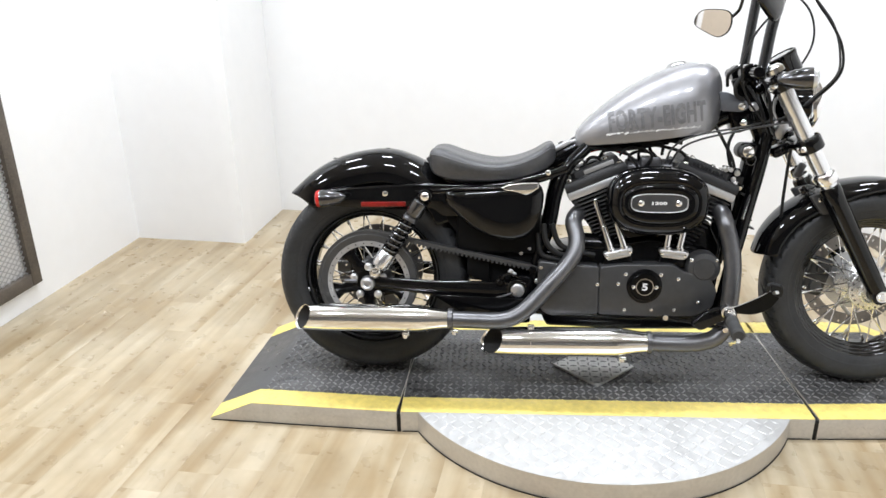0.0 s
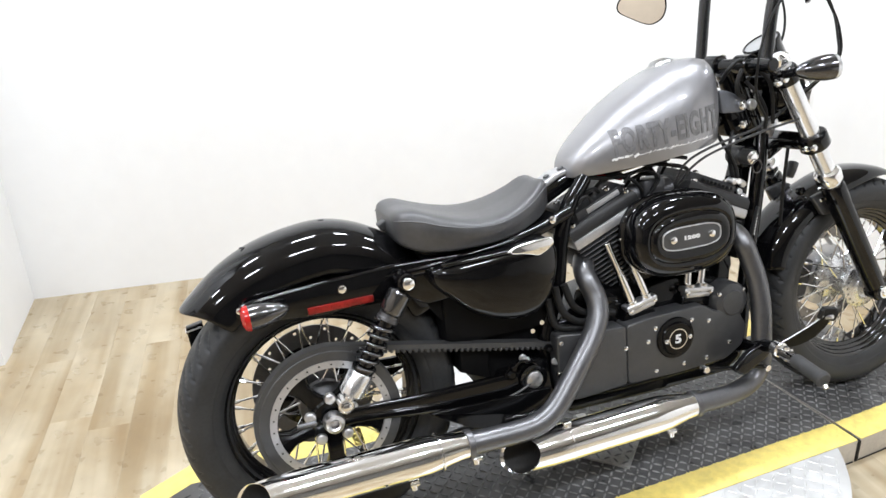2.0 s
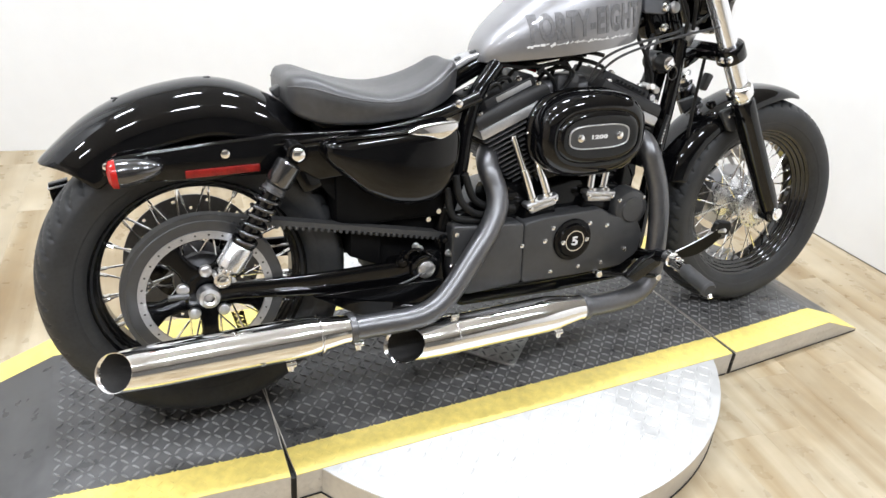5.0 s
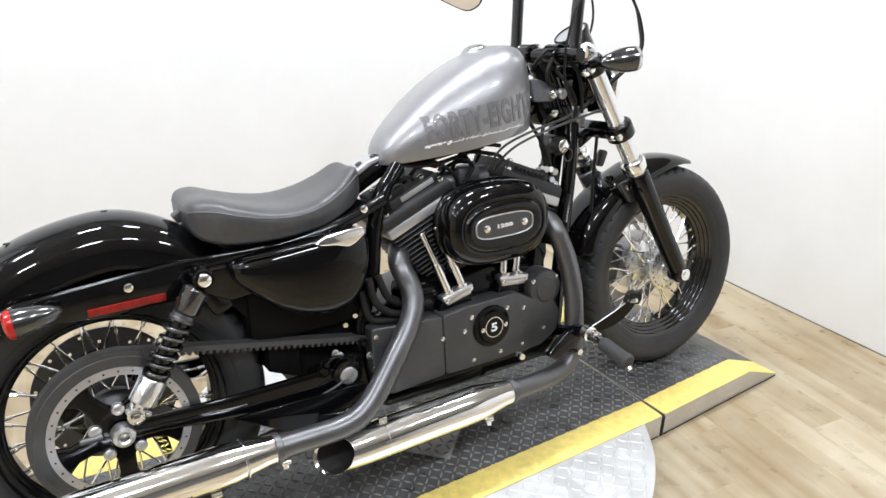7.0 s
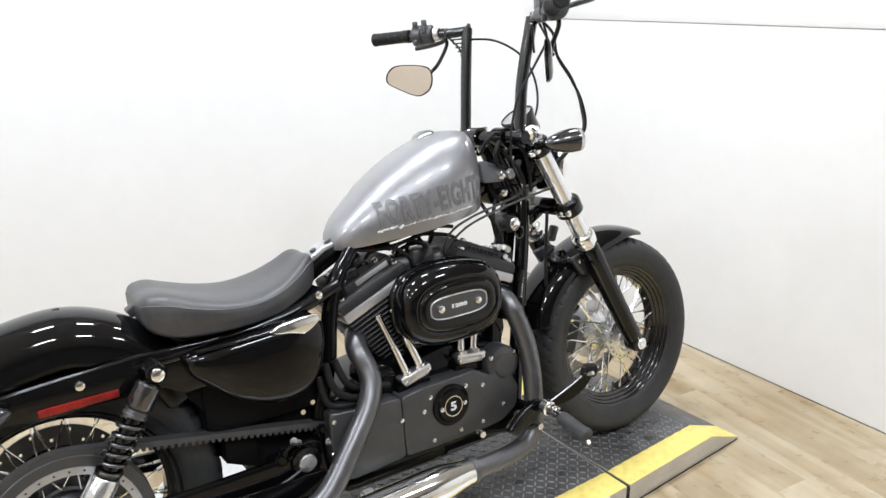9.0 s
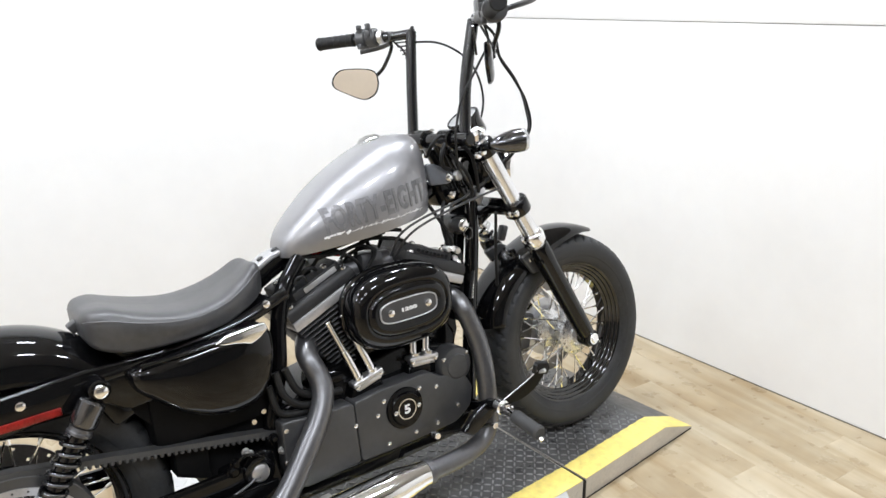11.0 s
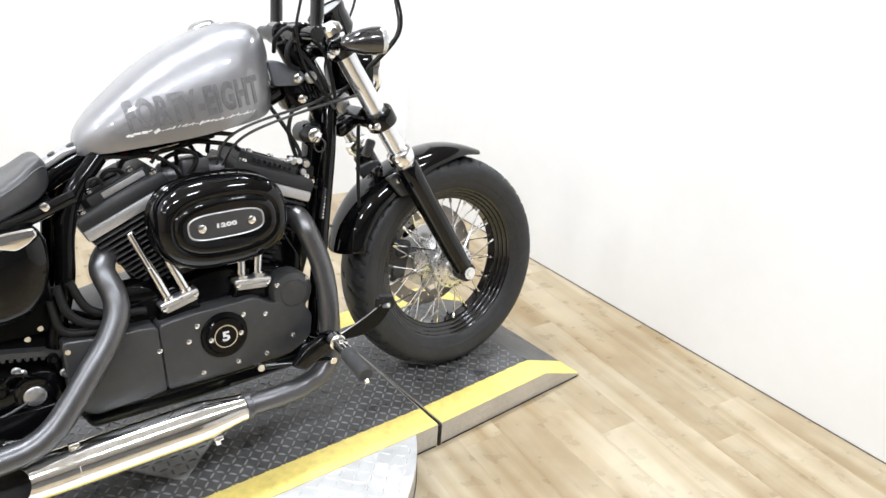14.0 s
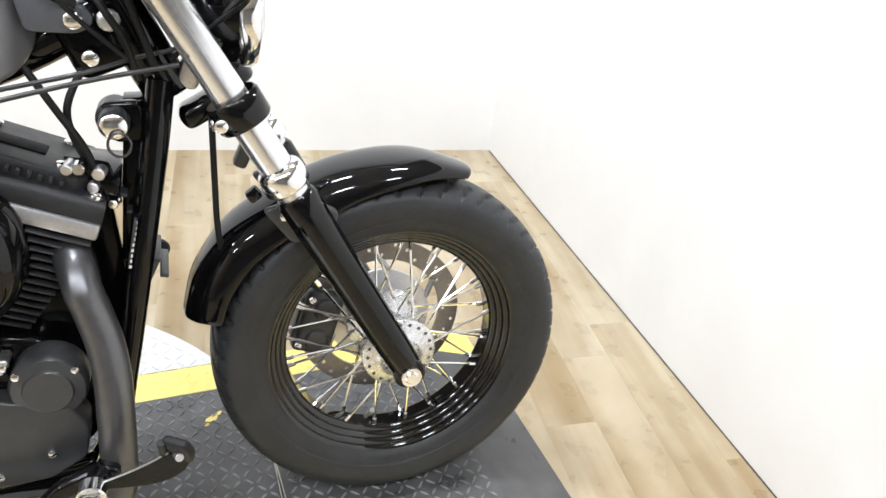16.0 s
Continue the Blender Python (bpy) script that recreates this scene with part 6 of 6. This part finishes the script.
part("peg_clevis", join(cyl((1.051, -0.235, 0.281), (1.0495, -0.258, 0.279), 0.0185), box((0.028, 0.03, 0.022), at(1.049, -0.268, 0.2785), 0.005), cyl((1.048, -0.262, 0.278), (1.0465, -0.305, 0.273), 0.0135), cyl((1.048, -0.275, 0.295), (1.048, -0.275, 0.26), 0.007, seg=12)), CHROME, peg, "chrome clevis")
part("peg_tip", cyl((1.039, -0.397, 0.25), (1.0385, -0.403, 0.243), 0.006, seg=10), CHROME, peg)
arm_line = [Vector(p) for p in ((1.052, -0.238, 0.284), (1.085, -0.25, 0.302), (1.12, -0.266, 0.326), (1.15, -0.282, 0.352))]
fall = Vector((0.75, 0.25, -0.6)).normalized()
edge_n = Vector((0.6, -0.1, 0.55)).normalized().cross(fall).normalized() * 0.0025
widths = (0.018, 0.05, 0.052, 0.034)
pedal = part("brake_pedal", loft([[p + edge_n, p + edge_n + fall * w, p - edge_n + fall * w, p - edge_n] for p, w in zip(curve_points(arm_line, 4), [w for w, in spline([(w,) for w in widths], 4)])]), DULL, bike, "flat black brake pedal blade")
# thin bright tube imitates the highlight along the blade's top edge
part("edge_highlight", tube(arm_line, 0.0015, 8), ALLOY, pedal, "bright line standing for the top edge's highlight")
part("pedal_pad", join(slab([(-0.02, -0.019), (-0.02, 0.017), (0.012, 0.02), (0.02, 0.004), (0.018, -0.019)], -0.006, 0.006, 0.004, rounding=0.006), cyl((-0.019, -0.006, -0.012), (-0.019, -0.006, 0.014), 0.006, seg=12)), RUBBER, pedal).matrix_local = at(1.163, -0.284, 0.357, 20, 10, -30)
part("pedal_pin", cyl((1.163, -0.296, 0.352), (1.158, -0.276, 0.346), 0.0055, seg=10), ALLOY, pedal)
part("brake_rod", join(cyl((0.89, -0.18, 0.2375), (1.065, -0.196, 0.211), 0.0055, seg=12), cyl((0.885, -0.18, 0.2385), (0.93, -0.184, 0.232), 0.0075, seg=12)), GLOSS, bike, "gloss black brake rod")
for x, y, z in ((0.893, -0.168, 0.238), (1.06, -0.186, 0.211)):
    part("rod_end", cyl((x, y, z), (x, y - 0.022, z), 0.0083, seg=14), CHROME, bike, "bright rod end")
part("shift_lever", tube([(1.06, 0.15, 0.27), (1.095, 0.19, 0.32), (1.12, 0.215, 0.352), (1.14, 0.235, 0.385)], 0.0075, 10), SATIN, bike, "black shift lever")
shift_peg = part("shift_peg", cyl((1.148, 0.225, 0.402), (1.142, 0.29, 0.376), 0.0135), RUBBER, bike, "black rubber shift peg")
for k in range(4):
    part("peg_rib", lathe([(0.0135, 0), (0.0155, 0.002), (0.0155, 0.005), (0.0135, 0.007)], align(Vector((1.148, 0.225, 0.402)) + Vector((-0.006, 0.065, -0.026)) * (0.12 + 0.22 * k), (-0.006, 0.065, -0.026)), 18), RUBBER, shift_peg)
part("master_link", join(box((0.06, 0.04, 0.05), at(0.43, -0.1, 0.255), 0.01), cyl((0.38, -0.12, 0.25), (0.44, -0.122, 0.243), 0.008, seg=10)), DULL, bike)
part("paint_tag", box((0.012, 0.008, 0.022), at(0.389, -0.128, 0.25, 0, 10, 0), 0.003), AMBER, bike, "yellow tag")
for p in ((0.41, -0.125, 0.243), (0.425, -0.128, 0.258), (0.405, -0.13, 0.232), (0.52, -0.143, 0.3), (0.53, -0.14, 0.372), (0.47, -0.12, 0.41), (0.495, -0.118, 0.425)):
    part("fastener", cyl(p, (p[0], p[1] - 0.008, p[2]), 0.006, seg=8), CHROME, bike)
part("starter", cyl((0.63, -0.06, 0.43), (0.75, -0.06, 0.425), 0.035), CHASSIS, engine)
# added dark slab that fills the gap in place of dark frame bits
part("lower_gap_filler", slab([(0.385, 0.27), (0.5, 0.275), (0.5, 0.2), (0.42, 0.205)], -0.07, 0.06, 0.006), DULL, bike)
part("battery_tray", slab([(0.22, 0.56), (0.52, 0.57), (0.53, 0.25), (0.372, 0.25), (0.37, 0.335), (0.366, 0.352), (0.335, 0.372), (0.325, 0.4), (0.29, 0.47)], -0.075, 0.075, 0.003), DULL, bike, "black battery tray")

# ---- floor planks ----
ROOM = Matrix.Rotation(radians(-5.0), 4, "Z")
PWID, PLEN = 0.122, 0.92
plank = shared("plank", box((PWID - 0.0001, PLEN - 0.0001, 0.006), at(0, 0, -0.003), 0.0002, 1), PLANK)
rnd = random.Random(7)
far_verts, far_faces = [], []
for i in range(-32, 56):
    shift = rnd.uniform(0, PLEN)
    for j in range(-8, 5):
        c = ROOM @ Vector((i * PWID, j * PLEN + shift, 0))
        flip = rnd.choice((0, 180))
        if -1.75 < c.x < 2.45 and -3.0 < c.y < 2.3:
            piece("plank", plank, floor, Matrix.Translation(c) @ ROOM @ Matrix.Rotation(radians(flip), 4, "Z"))
        elif -3.3 < c.x < 5.9 and -5.3 < c.y < 2.1:
            m = Matrix.Translation(c) @ ROOM
            n = len(far_verts)
            w, h = PWID / 2 - 0.0005, PLEN / 2 - 0.0005
            far_verts += [m @ Vector(p) for p in ((-w, -h, -0.006), (w, -h, -0.006), (w, h, -0.006), (-w, h, -0.006), (-w, -h, 0), (w, -h, 0), (w, h, 0), (-w, h, 0))]
            far_faces += [(n + 4, n + 5, n + 6, n + 7), (n, n + 1, n + 5, n + 4), (n + 1, n + 2, n + 6, n + 5), (n + 2, n + 3, n + 7, n + 6), (n + 3, n, n + 4, n + 7)]
far_mesh = bpy.data.meshes.new("far_planking")
far_mesh.from_pydata([tuple(v) for v in far_verts], [], far_faces)
far_mesh.materials.append(PLANK)
far = new("far_planking", far_mesh)
far.parent = floor
tagged(far, "pale oak vinyl planks further off", kind="stuff")
